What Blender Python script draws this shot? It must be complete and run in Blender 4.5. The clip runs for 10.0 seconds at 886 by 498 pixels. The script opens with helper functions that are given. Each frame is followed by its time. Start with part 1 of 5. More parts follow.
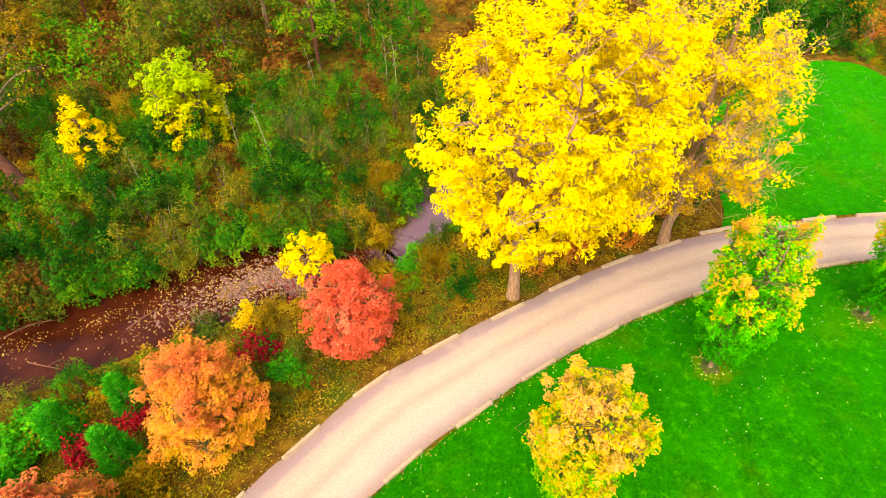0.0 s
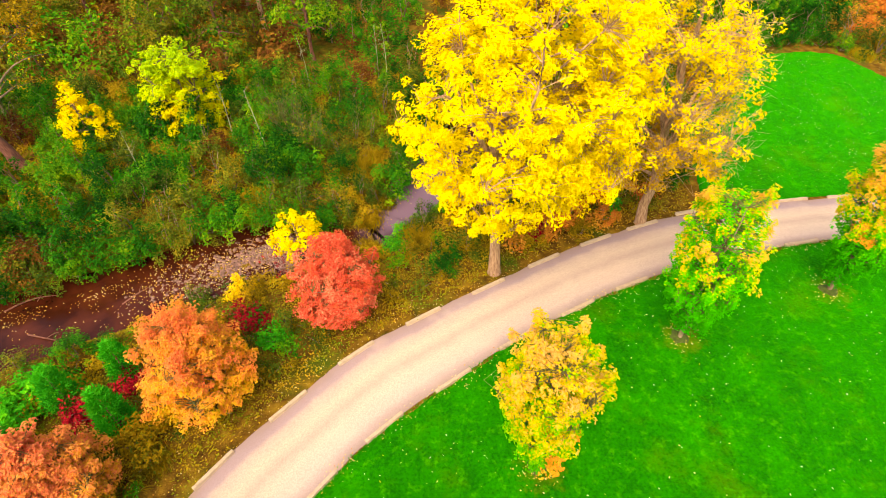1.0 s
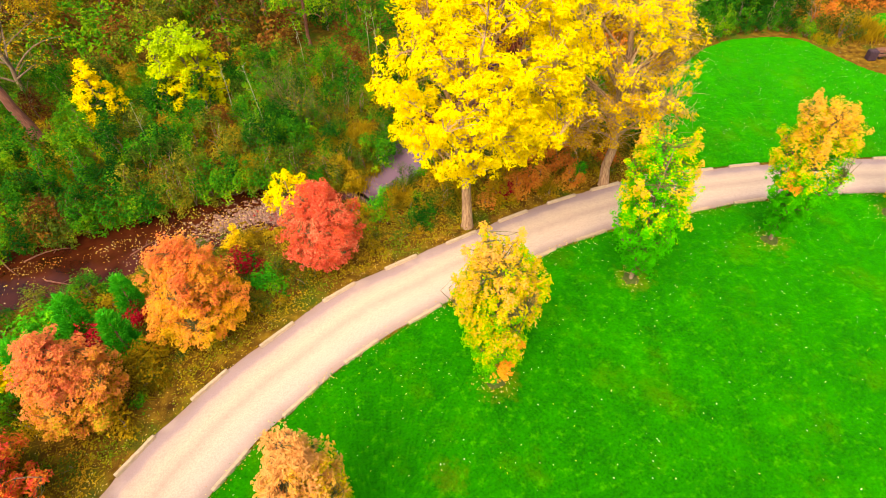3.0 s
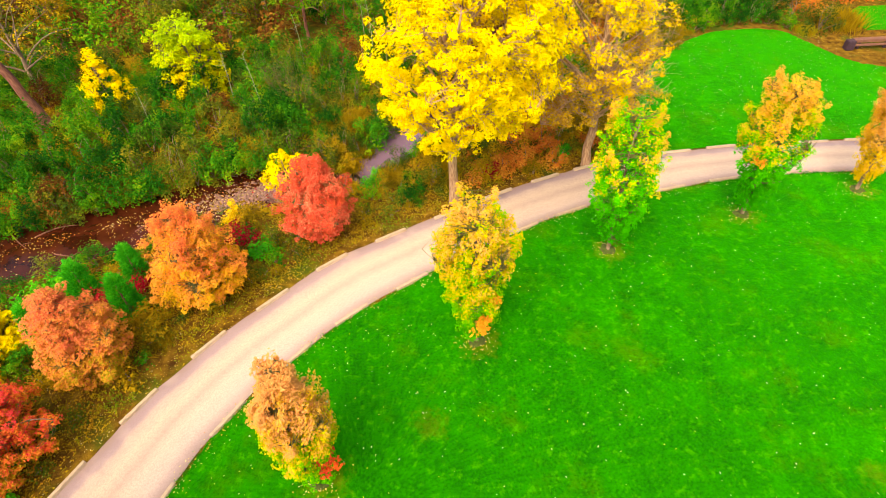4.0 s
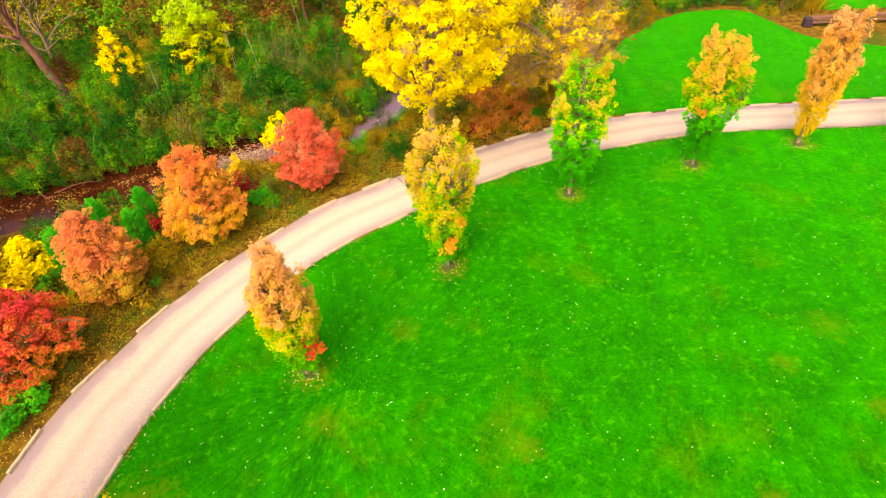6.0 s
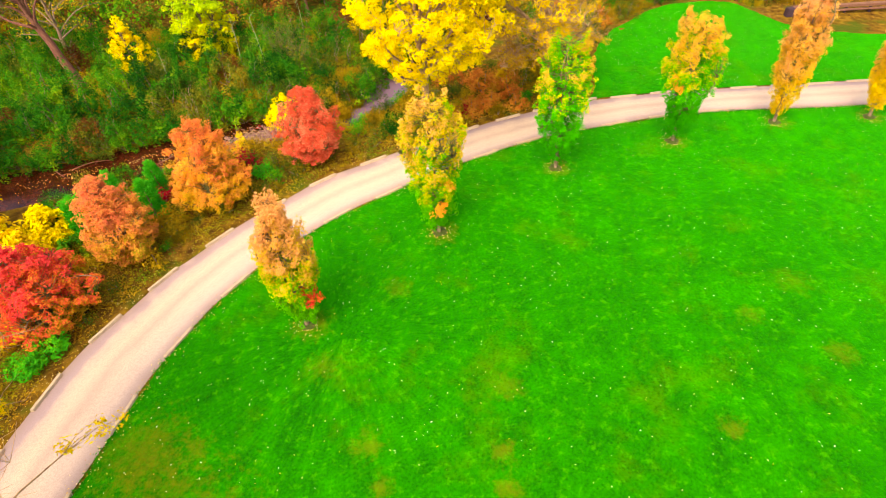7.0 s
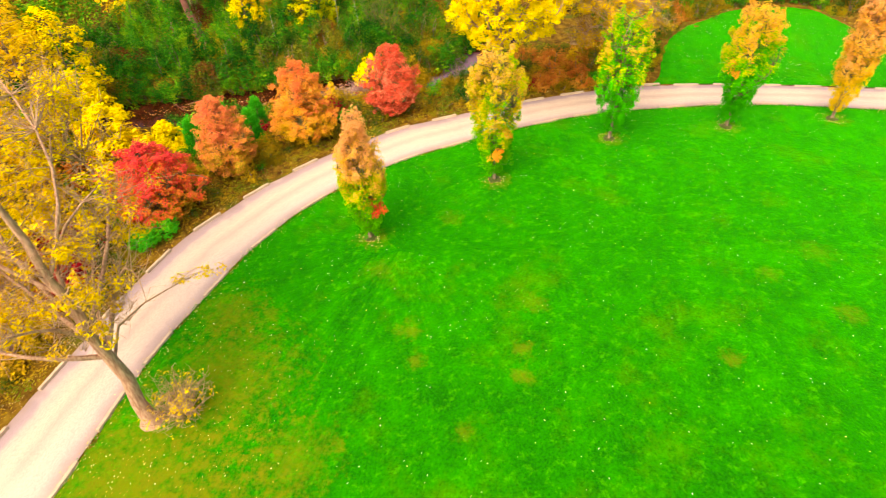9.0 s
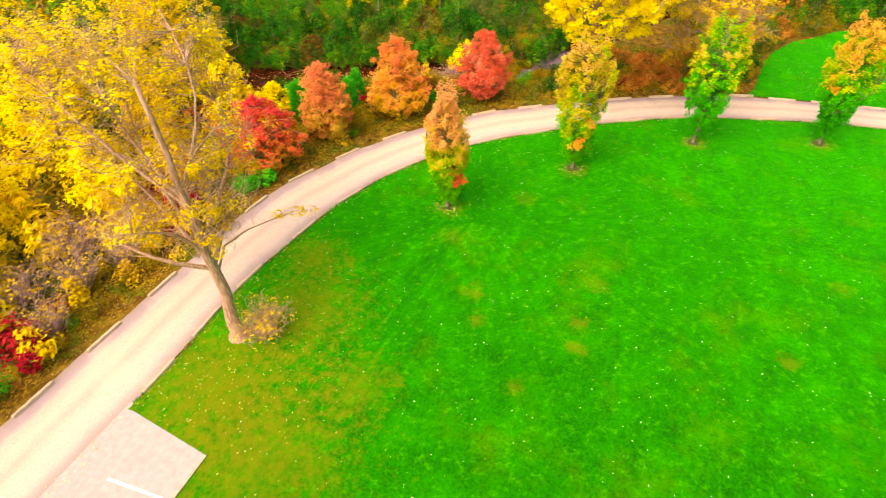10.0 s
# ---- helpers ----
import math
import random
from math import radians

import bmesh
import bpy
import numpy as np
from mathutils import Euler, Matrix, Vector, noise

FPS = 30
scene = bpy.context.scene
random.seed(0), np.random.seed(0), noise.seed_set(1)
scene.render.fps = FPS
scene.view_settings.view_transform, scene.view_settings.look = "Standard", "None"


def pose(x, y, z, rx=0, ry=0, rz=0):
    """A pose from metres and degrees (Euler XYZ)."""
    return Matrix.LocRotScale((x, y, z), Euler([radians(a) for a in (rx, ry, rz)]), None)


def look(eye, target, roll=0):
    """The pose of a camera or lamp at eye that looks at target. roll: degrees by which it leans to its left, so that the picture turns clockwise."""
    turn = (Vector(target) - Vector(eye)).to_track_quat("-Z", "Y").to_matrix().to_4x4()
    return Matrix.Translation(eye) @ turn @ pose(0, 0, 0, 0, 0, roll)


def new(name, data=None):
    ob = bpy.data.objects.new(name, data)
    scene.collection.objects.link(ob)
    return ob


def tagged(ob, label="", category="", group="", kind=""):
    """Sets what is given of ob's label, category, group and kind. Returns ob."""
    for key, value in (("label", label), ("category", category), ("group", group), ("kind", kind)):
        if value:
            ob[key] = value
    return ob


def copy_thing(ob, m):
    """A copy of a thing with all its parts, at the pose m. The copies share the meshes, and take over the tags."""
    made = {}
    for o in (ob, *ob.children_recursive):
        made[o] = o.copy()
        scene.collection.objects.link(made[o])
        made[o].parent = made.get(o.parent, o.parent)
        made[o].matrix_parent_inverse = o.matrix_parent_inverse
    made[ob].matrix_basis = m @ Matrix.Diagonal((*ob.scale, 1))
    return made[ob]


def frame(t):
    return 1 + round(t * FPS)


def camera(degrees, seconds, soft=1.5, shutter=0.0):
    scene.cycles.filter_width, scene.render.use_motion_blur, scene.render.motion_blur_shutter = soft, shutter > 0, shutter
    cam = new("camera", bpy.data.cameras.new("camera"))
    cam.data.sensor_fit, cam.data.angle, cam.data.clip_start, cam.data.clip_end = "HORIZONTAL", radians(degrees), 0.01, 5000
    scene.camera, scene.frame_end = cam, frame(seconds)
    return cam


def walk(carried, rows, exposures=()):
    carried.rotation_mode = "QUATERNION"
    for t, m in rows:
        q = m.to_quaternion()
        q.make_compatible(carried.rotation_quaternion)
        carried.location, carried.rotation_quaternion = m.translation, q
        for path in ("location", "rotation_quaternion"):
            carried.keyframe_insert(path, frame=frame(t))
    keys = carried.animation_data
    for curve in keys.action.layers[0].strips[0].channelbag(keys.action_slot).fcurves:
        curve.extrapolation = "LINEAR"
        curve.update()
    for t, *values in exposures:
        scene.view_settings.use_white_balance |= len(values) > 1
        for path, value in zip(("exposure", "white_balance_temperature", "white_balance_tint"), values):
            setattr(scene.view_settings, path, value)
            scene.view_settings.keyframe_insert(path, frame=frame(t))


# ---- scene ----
cam = camera(77.5, 10.0, soft=0.85, shutter=0.3)
PATH = [
    (0, (0.748, -0.178, 25.636), (0.655, 1.234, 24.222), -3.0),
    (0.5, (1.317, -1.1, 25.57), (1.223, 0.313, 24.157), -3.0),
    (1, (1.817, -2.103, 25.527), (1.724, -0.69, 24.115), -2.9),
    (1.5, (2.327, -3.233, 25.55), (2.23, -1.817, 24.141), -3.0),
    (2, (2.806, -4.371, 25.551), (2.705, -2.953, 24.144), -2.9),
    (2.5, (3.332, -5.589, 25.52), (3.225, -4.167, 24.118), -3.1),
    (4, (5.018, -9.693, 25.27), (4.895, -8.255, 23.885), -3.5),
    (4.5, (5.674, -11.122, 25.256), (5.541, -9.682, 23.875), -3.9),
    (5, (6.219, -12.571, 25.204), (6.081, -11.129, 23.826), -4.0),
    (5.5, (6.676, -14.07, 25.126), (6.538, -12.625, 23.75), -4.0),
    (7, (8.028, -19.083, 24.683), (7.878, -17.623, 23.324), -4.3),
    (7.5, (8.407, -20.727, 24.597), (8.244, -19.266, 23.242), -4.2),
    (8, (8.798, -22.374, 24.51), (8.582, -20.912, 23.162), -3.9),
    (8.5, (9.209, -23.996, 24.38), (8.922, -22.54, 23.04), -3.6),
    (9, (9.551, -25.553, 24.301), (9.181, -24.11, 22.966), -3.0),
    (9.5, (9.791, -27.048, 24.262), (9.315, -25.633, 22.931), -2.3),
    (10, (9.93, -28.48, 24.208), (9.34, -27.104, 22.882), -1.3),
]
walk(cam, [(t, look(eye, target, roll)) for t, eye, target, roll in PATH],
     exposures=[(0, 1.14), (2.5, 1.15), (4.5, 1.22), (5.5, 1.28), (7, 1.27), (9, 1.29), (9.5, 1.26), (10, 1.24)])

# ---- light ----
world = bpy.data.worlds.new("overcast_sky")
scene.world = world
world.use_nodes = True
wn = world.node_tree.nodes
sky = wn.new("ShaderNodeTexSky")
sky.sky_type = "NISHITA"
sky.sun_disc = False
sky.sun_elevation, sky.sun_rotation = radians(52), radians(200)
sky.air_density, sky.dust_density, sky.ozone_density = 0.7, 6.0, 0.6
world.node_tree.links.new(sky.outputs[0], wn["Background"].inputs[0])
wn["Background"].inputs[1].default_value = 0.15
sun = new("sun", bpy.data.lights.new("sun", "SUN"))
sun.data.energy, sun.data.angle, sun.data.color = 0.8, radians(70), (1.0, 0.95, 0.88)
sun.matrix_world = look((0, 0, 60), (6, 14, 20))
scene.view_settings.exposure = 1.2
scene.view_settings.use_white_balance = True
scene.view_settings.white_balance_temperature, scene.view_settings.white_balance_tint = 7500, 11

# ---- materials ----


def wire(nt, a, b):
    nt.links.new(a, b)


def fresh(name):
    m = bpy.data.materials.new(name)
    m.use_nodes = True
    nt = m.node_tree
    return m, nt, nt.nodes["Principled BSDF"]


def node(nt, kind, **values):
    n = nt.nodes.new(kind)
    for key, value in values.items():
        n.inputs[key.replace("_", " ")].default_value = value
    return n


def maths(nt, op, a, b):
    n = nt.nodes.new("ShaderNodeMath")
    n.operation = op
    for socket, v in zip(n.inputs, (a, b)):
        if isinstance(v, (int, float)):
            socket.default_value = v
        else:
            wire(nt, v, socket)
    return n.outputs[0]


def ramp(nt, fac, stops, ease="LINEAR"):
    n = nt.nodes.new("ShaderNodeValToRGB")
    n.color_ramp.interpolation = ease
    while len(n.color_ramp.elements) < len(stops):
        n.color_ramp.elements.new(0.5)
    for e, (at, rgb) in zip(n.color_ramp.elements, stops):
        e.position, e.color = at, (*rgb, 1)
    wire(nt, fac, n.inputs[0])
    return n.outputs[0]


def blend(nt, fac, a, b, kind="MIX"):
    n = nt.nodes.new("ShaderNodeMix")
    n.data_type, n.blend_type = "RGBA", kind
    for socket, v in ((n.inputs[0], fac), (n.inputs[6], a), (n.inputs[7], b)):
        if isinstance(v, (int, float)):
            socket.default_value = v
        elif isinstance(v, tuple):
            socket.default_value = (*v, 1)
        else:
            wire(nt, v, socket)
    return n.outputs[2]


def noisy(nt, scale, detail=3.0, coords="Object", rough=0.55):
    c = nt.nodes.new("ShaderNodeTexCoord")
    n = node(nt, "ShaderNodeTexNoise", Scale=scale, Detail=detail, Roughness=rough)
    wire(nt, c.outputs[coords], n.inputs["Vector"])
    return n.outputs["Fac"]


def step(nt, v, lo, hi):
    n = nt.nodes.new("ShaderNodeMapRange")
    n.interpolation_type = "SMOOTHSTEP"
    wire(nt, v, n.inputs[0])
    n.inputs[1].default_value, n.inputs[2].default_value = lo, hi
    return n.outputs[0]


def bump(nt, bsdf, height, strength, distance):
    b = node(nt, "ShaderNodeBump", Strength=strength, Distance=distance)
    wire(nt, height, b.inputs["Height"])
    wire(nt, b.outputs[0], bsdf.inputs["Normal"])


def foliage(name, stops, patch=0.6, by_patch=1.1, by_leaf=0.45, by_height=0.0, low=0.0, high=1.0, by_plant=0.0, thin=0.25, by_edge=0.0, wide=2.0):
    """Leaves whose colour runs along the stops by patches, leaf by leaf, with height on the plant and from plant to plant."""
    m, nt, bsdf = fresh(name)
    fac = maths(nt, "MULTIPLY", maths(nt, "SUBTRACT", noisy(nt, patch, 2.0), 0.5), by_patch * 1.6)
    geo = nt.nodes.new("ShaderNodeNewGeometry")
    fac = maths(nt, "ADD", fac, maths(nt, "MULTIPLY", maths(nt, "SUBTRACT", geo.outputs["Random Per Island"], 0.5), by_leaf))
    if by_height:
        c = nt.nodes.new("ShaderNodeTexCoord")
        s = nt.nodes.new("ShaderNodeSeparateXYZ")
        wire(nt, c.outputs["Object"], s.inputs[0])
        z = maths(nt, "DIVIDE", maths(nt, "SUBTRACT", s.outputs[2], (low + high) / 2), high - low)
        fac = maths(nt, "ADD", fac, maths(nt, "MULTIPLY", z, by_height))
    if by_edge:
        flat_place = nt.nodes.new("ShaderNodeVectorMath")
        flat_place.operation = "MULTIPLY"
        wire(nt, nt.nodes.new("ShaderNodeTexCoord").outputs["Object"], flat_place.inputs[0])
        flat_place.inputs[1].default_value = (1, 1, 0)
        away = nt.nodes.new("ShaderNodeVectorMath")
        away.operation = "LENGTH"
        wire(nt, flat_place.outputs[0], away.inputs[0])
        fac = maths(nt, "ADD", fac, maths(nt, "MULTIPLY", maths(nt, "SUBTRACT", maths(nt, "DIVIDE", away.outputs["Value"], wide), 0.6), by_edge))
    if by_plant:
        info = nt.nodes.new("ShaderNodeObjectInfo")
        fac = maths(nt, "ADD", fac, maths(nt, "MULTIPLY", maths(nt, "SUBTRACT", info.outputs["Random"], 0.5), by_plant))
    colour = ramp(nt, maths(nt, "ADD", fac, 0.5), stops)
    wire(nt, colour, bsdf.inputs["Base Color"])
    bsdf.inputs["Roughness"].default_value = 0.8
    bsdf.inputs["Specular IOR Level"].default_value = 0.04
    through_leaf = nt.nodes.new("ShaderNodeBsdfTranslucent")
    wire(nt, colour, through_leaf.inputs[0])
    mix = nt.nodes.new("ShaderNodeMixShader")
    mix.inputs[0].default_value = thin
    wire(nt, bsdf.outputs[0], mix.inputs[1])
    wire(nt, through_leaf.outputs[0], mix.inputs[2])
    wire(nt, mix.outputs[0], nt.nodes["Material Output"].inputs[0])
    return m


def bark(name, dark, pale, scale=3.0):
    m, nt, bsdf = fresh(name)
    c = nt.nodes.new("ShaderNodeTexCoord")
    mp = nt.nodes.new("ShaderNodeMapping")
    mp.inputs["Scale"].default_value = (4, 4, 0.7)
    wire(nt, c.outputs["Object"], mp.inputs[0])
    n = node(nt, "ShaderNodeTexNoise", Scale=scale, Detail=5.0)
    wire(nt, mp.outputs[0], n.inputs["Vector"])
    f = n.outputs["Fac"]
    wire(nt, ramp(nt, f, [(0.3, dark), (0.7, pale)]), bsdf.inputs["Base Color"])
    bsdf.inputs["Roughness"].default_value = 0.9
    bump(nt, bsdf, f, 0.8, 0.05)
    return m


# dry patches of the lawn: x, y, reach in metres, how dry
DRY = [(2.4, -6.3, 0.9, 0.6), (8.9, -6.5, 0.7, 0.6), (9.1, -3.1, 1, 0.45), (9, -8.2, 0.7, 0.7), (19.7, -5.1, 0.7, 0.6), (26.5, -0.7, 0.9, 0.5), (-0.7, -1.9, 1.1, 0.4), (3.3, -8.4, 0.6, 0.6), (0.8, -13.8, 0.5, 0.5), (6.6, -12, 0.6, 0.5), (22.9, 1.9, 0.8, 0.4), (-6, -6.9, 0.9, 0.5), (26.2, 4.5, 1.2, 0.3), (2.7, 4, 1, 0.35), (-2.05, 1, 1.25, 0.75), (5.21, 9.12, 1.25, 0.75), (13.71, 16.45, 1.25, 0.75), (23.27, 19.9, 1.25, 0.75), (32, 22.5, 1.25, 0.75), (39.65, 23, 1.25, 0.75),
       (-8.0, -17.5, 6.0, 1.0), (-6.5, -11.5, 4.5, 0.8), (-3.5, -20.0, 5.5, 0.8), (-8.5, -7.0, 2.4, 0.8), (-1.0, -15.0, 2.5, 0.6)]


def make_lawn():
    m, nt, bsdf = fresh("mown_grass")
    broad, mid, fine = noisy(nt, 0.07, 3), noisy(nt, 0.45, 5, rough=0.65), noisy(nt, 7.0, 5, rough=0.7)
    c0 = nt.nodes.new("ShaderNodeTexCoord")
    mp = nt.nodes.new("ShaderNodeMapping")
    mp.inputs["Rotation"].default_value = (0, 0, radians(-18))
    mp.inputs["Scale"].default_value = (1.0, 0.14, 1.0)
    wire(nt, c0.outputs["Object"], mp.inputs[0])
    mown = node(nt, "ShaderNodeTexNoise", Scale=0.9, Detail=3.0)
    wire(nt, mp.outputs[0], mown.inputs["Vector"])
    mix = maths(nt, "ADD", maths(nt, "MULTIPLY", mid, 0.72), maths(nt, "MULTIPLY", mown.outputs["Fac"], 0.28))
    green = ramp(nt, mix, [(0.32, (0.001, 0.07, 0.001)), (0.48, (0.002, 0.138, 0.001)), (0.62, (0.005, 0.205, 0.001)), (0.78, (0.04, 0.29, 0.002))])
    deep = blend(nt, step(nt, broad, 0.40, 0.62), blend(nt, 0.45, green, (0.001, 0.12, 0.001)), green)
    straw = step(nt, noisy(nt, 0.17, 6, rough=0.7), 0.50, 0.74)
    c = blend(nt, maths(nt, "MULTIPLY", straw, 0.26), deep, (0.16, 0.20, 0.003))
    c = blend(nt, maths(nt, "MULTIPLY", step(nt, fine, 0.35, 0.75), 0.5), c, blend(nt, 0.5, c, (0.02, 0.33, 0.003)))
    c = blend(nt, maths(nt, "MULTIPLY", step(nt, maths(nt, "MULTIPLY", fine, -1.0), -0.5, -0.3), 0.5), c, (0.002, 0.07, 0.001))
    clover = noisy(nt, 1.7, 5, rough=0.75)
    c = blend(nt, maths(nt, "MULTIPLY", step(nt, clover, 0.52, 0.68), 0.45), c, (0.05, 0.36, 0.004))
    c = blend(nt, maths(nt, "MULTIPLY", step(nt, maths(nt, "MULTIPLY", clover, -1.0), -0.47, -0.33), 0.5), c, (0.001, 0.10, 0.001))
    ragged_edge = noisy(nt, 1.6, 6, rough=0.75)
    for x, y, reach, share in DRY:
        spot = nt.nodes.new("ShaderNodeVectorMath")
        spot.operation = "DISTANCE"
        wire(nt, c0.outputs["Object"], spot.inputs[0])
        spot.inputs[1].default_value = (x, y, 0.03)
        near = maths(nt, "SUBTRACT", maths(nt, "MULTIPLY", ragged_edge, 3.4), maths(nt, "ADD", maths(nt, "DIVIDE", spot.outputs["Value"], reach), 0.7))
        c = blend(nt, maths(nt, "MULTIPLY", step(nt, near, -0.2, 1.1), share * 0.75), c, (0.17, 0.155, 0.005))
    wire(nt, c, bsdf.inputs["Base Color"])
    bsdf.inputs["Roughness"].default_value = 0.85
    bsdf.inputs["Specular IOR Level"].default_value = 0.02
    bsdf.inputs["Sheen Weight"].default_value, bsdf.inputs["Sheen Roughness"].default_value = 0.9, 0.4
    bsdf.inputs["Sheen Tint"].default_value = (0.03, 0.75, 0.01, 1)
    bump(nt, bsdf, maths(nt, "ADD", fine, maths(nt, "MULTIPLY", noisy(nt, 35.0, 2), 0.6)), 0.7, 0.06)
    return m


def make_road():
    m, nt, bsdf = fresh("packed_gravel")
    uv = nt.nodes.new("ShaderNodeUVMap")
    s = nt.nodes.new("ShaderNodeSeparateXYZ")
    wire(nt, uv.outputs[0], s.inputs[0])
    across = maths(nt, "ADD", s.outputs[1], maths(nt, "MULTIPLY", maths(nt, "SUBTRACT", noisy(nt, 0.7, 2), 0.5), 0.10))
    worn = ramp(nt, across, [(0.0, (0.30, 0.20, 0.15)), (0.07, (0.31, 0.22, 0.215)), (0.15, (0.35, 0.255, 0.255)), (0.20, (0.50, 0.37, 0.29)), (0.37, (0.60, 0.46, 0.33)), (0.50, (0.49, 0.36, 0.27)), (0.64, (0.60, 0.465, 0.345)), (0.82, (0.54, 0.41, 0.33)), (0.93, (0.370, 0.267, 0.236)), (1.0, (0.292, 0.206, 0.163))])
    grit = noisy(nt, 14.0, 5, rough=0.7)
    c = blend(nt, maths(nt, "MULTIPLY", step(nt, grit, 0.35, 0.7), 0.45), worn, (0.27, 0.185, 0.155))
    c = blend(nt, maths(nt, "MULTIPLY", step(nt, noisy(nt, 0.35, 4), 0.5, 0.7), 0.3), c, (0.60, 0.45, 0.33))
    wire(nt, c, bsdf.inputs["Base Color"])
    bsdf.inputs["Roughness"].default_value = 0.9
    bump(nt, bsdf, noisy(nt, 30.0, 4), 0.6, 0.03)
    return m


def make_ground():
    m, nt, bsdf = fresh("woodland_floor")
    a, b, f = noisy(nt, 0.25, 4), noisy(nt, 1.3, 4), noisy(nt, 12.0, 4)
    c = ramp(nt, b, [(0.3, (0.055, 0.022, 0.005)), (0.5, (0.15, 0.078, 0.008)), (0.7, (0.26, 0.155, 0.013))])
    c = blend(nt, step(nt, a, 0.5, 0.68), c, (0.06, 0.09, 0.006))
    c = blend(nt, maths(nt, "MULTIPLY", step(nt, f, 0.5, 0.75), 0.5), c, (0.24, 0.14, 0.015))
    wire(nt, c, bsdf.inputs["Base Color"])
    bsdf.inputs["Roughness"].default_value = 0.95
    bsdf.inputs["Specular IOR Level"].default_value = 0.05
    bump(nt, bsdf, f, 0.9, 0.08)
    return m


def plain(name, rgb, rough=0.8, scale=6.0, vary=0.3, lumps=0.5, dist=0.02):
    m, nt, bsdf = fresh(name)
    n = noisy(nt, scale, 5)
    dark = tuple(v * (1 - vary) for v in rgb)
    lit = tuple(min(1, v * (1 + vary * 0.6)) for v in rgb)
    c = ramp(nt, n, [(0.3, dark), (0.7, lit)])
    c = blend(nt, maths(nt, "MULTIPLY", step(nt, noisy(nt, scale * 0.22, 4), 0.5, 0.7), 0.35), c, dark)
    wire(nt, c, bsdf.inputs["Base Color"])
    bsdf.inputs["Roughness"].default_value = rough
    bump(nt, bsdf, n, lumps, dist)
    return m


WATER_Z = -1.3


def make_water():
    m, nt, bsdf = fresh("creek_water")
    n = noisy(nt, 0.5, 3)
    mud = ramp(nt, n, [(0.35, (0.032, 0.006, 0.002)), (0.7, (0.085, 0.018, 0.006))])
    # lavender sky reflection on this reach, painted into the water's base colour
    sky_spot = nt.nodes.new("ShaderNodeVectorMath")
    sky_spot.operation = "DISTANCE"
    wire(nt, nt.nodes.new("ShaderNodeTexCoord").outputs["Object"], sky_spot.inputs[0])
    sky_spot.inputs[1].default_value = (-2.3, 30.3, WATER_Z)
    pale = maths(nt, "SUBTRACT", maths(nt, "MULTIPLY", noisy(nt, 0.6, 4), 3.0), sky_spot.outputs["Value"])
    wire(nt, blend(nt, step(nt, pale, -4.6, -1.6), mud, (0.18, 0.11, 0.145)), bsdf.inputs["Base Color"])
    bsdf.inputs["Roughness"].default_value = 0.1
    bsdf.inputs["IOR"].default_value = 1.33
    bump(nt, bsdf, noisy(nt, 2.5, 3), 0.12, 0.05)
    return m


LAWN, ROAD, GROUND, WATER = make_lawn(), make_road(), make_ground(), make_water()
CONCRETE = plain("pale_concrete", (0.47, 0.35, 0.22), 0.85, 5.0, 0.22)
SLAB = plain("bay_paving", (0.41, 0.32, 0.29), 0.85, 3.0, 0.14)
PAINT = plain("worn_white_paint", (0.80, 0.76, 0.70), 0.7, 8.0, 0.12)
TIMBER = plain("weathered_timber", (0.20, 0.085, 0.05), 0.8, 7.0, 0.4)
DARKWOOD = plain("dark_timber", (0.045, 0.018, 0.03), 0.8, 7.0, 0.4)
STONE = plain("river_stone", (0.24, 0.125, 0.09), 0.85, 4.0, 0.6)
BARK_TAN = bark("tan_bark", (0.20, 0.10, 0.05), (0.52, 0.33, 0.18))
BARK_RED = bark("reddish_bark", (0.09, 0.028, 0.016), (0.30, 0.12, 0.07))
BARK_GREY = bark("grey_brown_bark", (0.12, 0.07, 0.04), (0.36, 0.24, 0.14))
TWIG = bark("twig_bark", (0.30, 0.16, 0.08), (0.56, 0.36, 0.19), 1.0)
TWIG_DARK = bark("dark_twig_bark", (0.06, 0.035, 0.015), (0.16, 0.10, 0.05), 1.0)
TWIG_PALE = bark("pale_twig_bark", (0.22, 0.21, 0.10), (0.40, 0.38, 0.20), 1.0)
TWIG_OLIVE = bark("olive_twig_bark", (0.07, 0.07, 0.012), (0.18, 0.16, 0.035), 1.0)
TWIG_MAUVE = bark("mauve_twig_bark", (0.26, 0.13, 0.10), (0.50, 0.33, 0.28), 1.0)
BARK_ASH = bark("russet_bark", (0.26, 0.12, 0.06), (0.56, 0.34, 0.20))
MULCH = plain("mulch", (0.07, 0.10, 0.008), 0.95, 9.0, 0.5)

YELLOW = foliage("golden_leaves", [(0.0, (0.74, 0.46, 0.003)), (0.2, (0.86, 0.63, 0.002)), (0.6, (0.92, 0.75, 0.003)), (1.0, (0.93, 0.81, 0.01))], 0.35)
ASH_GOLD = foliage("gold_over_tawny_leaves", [(0.0, (0.46, 0.25, 0.035)), (0.35, (0.72, 0.46, 0.012)), (0.6, (0.86, 0.62, 0.004)), (1.0, (0.92, 0.74, 0.006))], 0.4, by_height=0.9, low=3, high=16)
PALE_GOLD = foliage("tawny_gold_leaves", [(0.0, (0.52, 0.29, 0.03)), (0.35, (0.76, 0.49, 0.012)), (1.0, (0.88, 0.68, 0.01))], 0.4)
LEMON = foliage("lime_yellow_leaves", [(0.0, (0.66, 0.46, 0.004)), (0.3, (0.76, 0.68, 0.004)), (0.6, (0.56, 0.66, 0.006)), (1.0, (0.36, 0.55, 0.01))], 0.35, by_height=1.0, low=0, high=7)
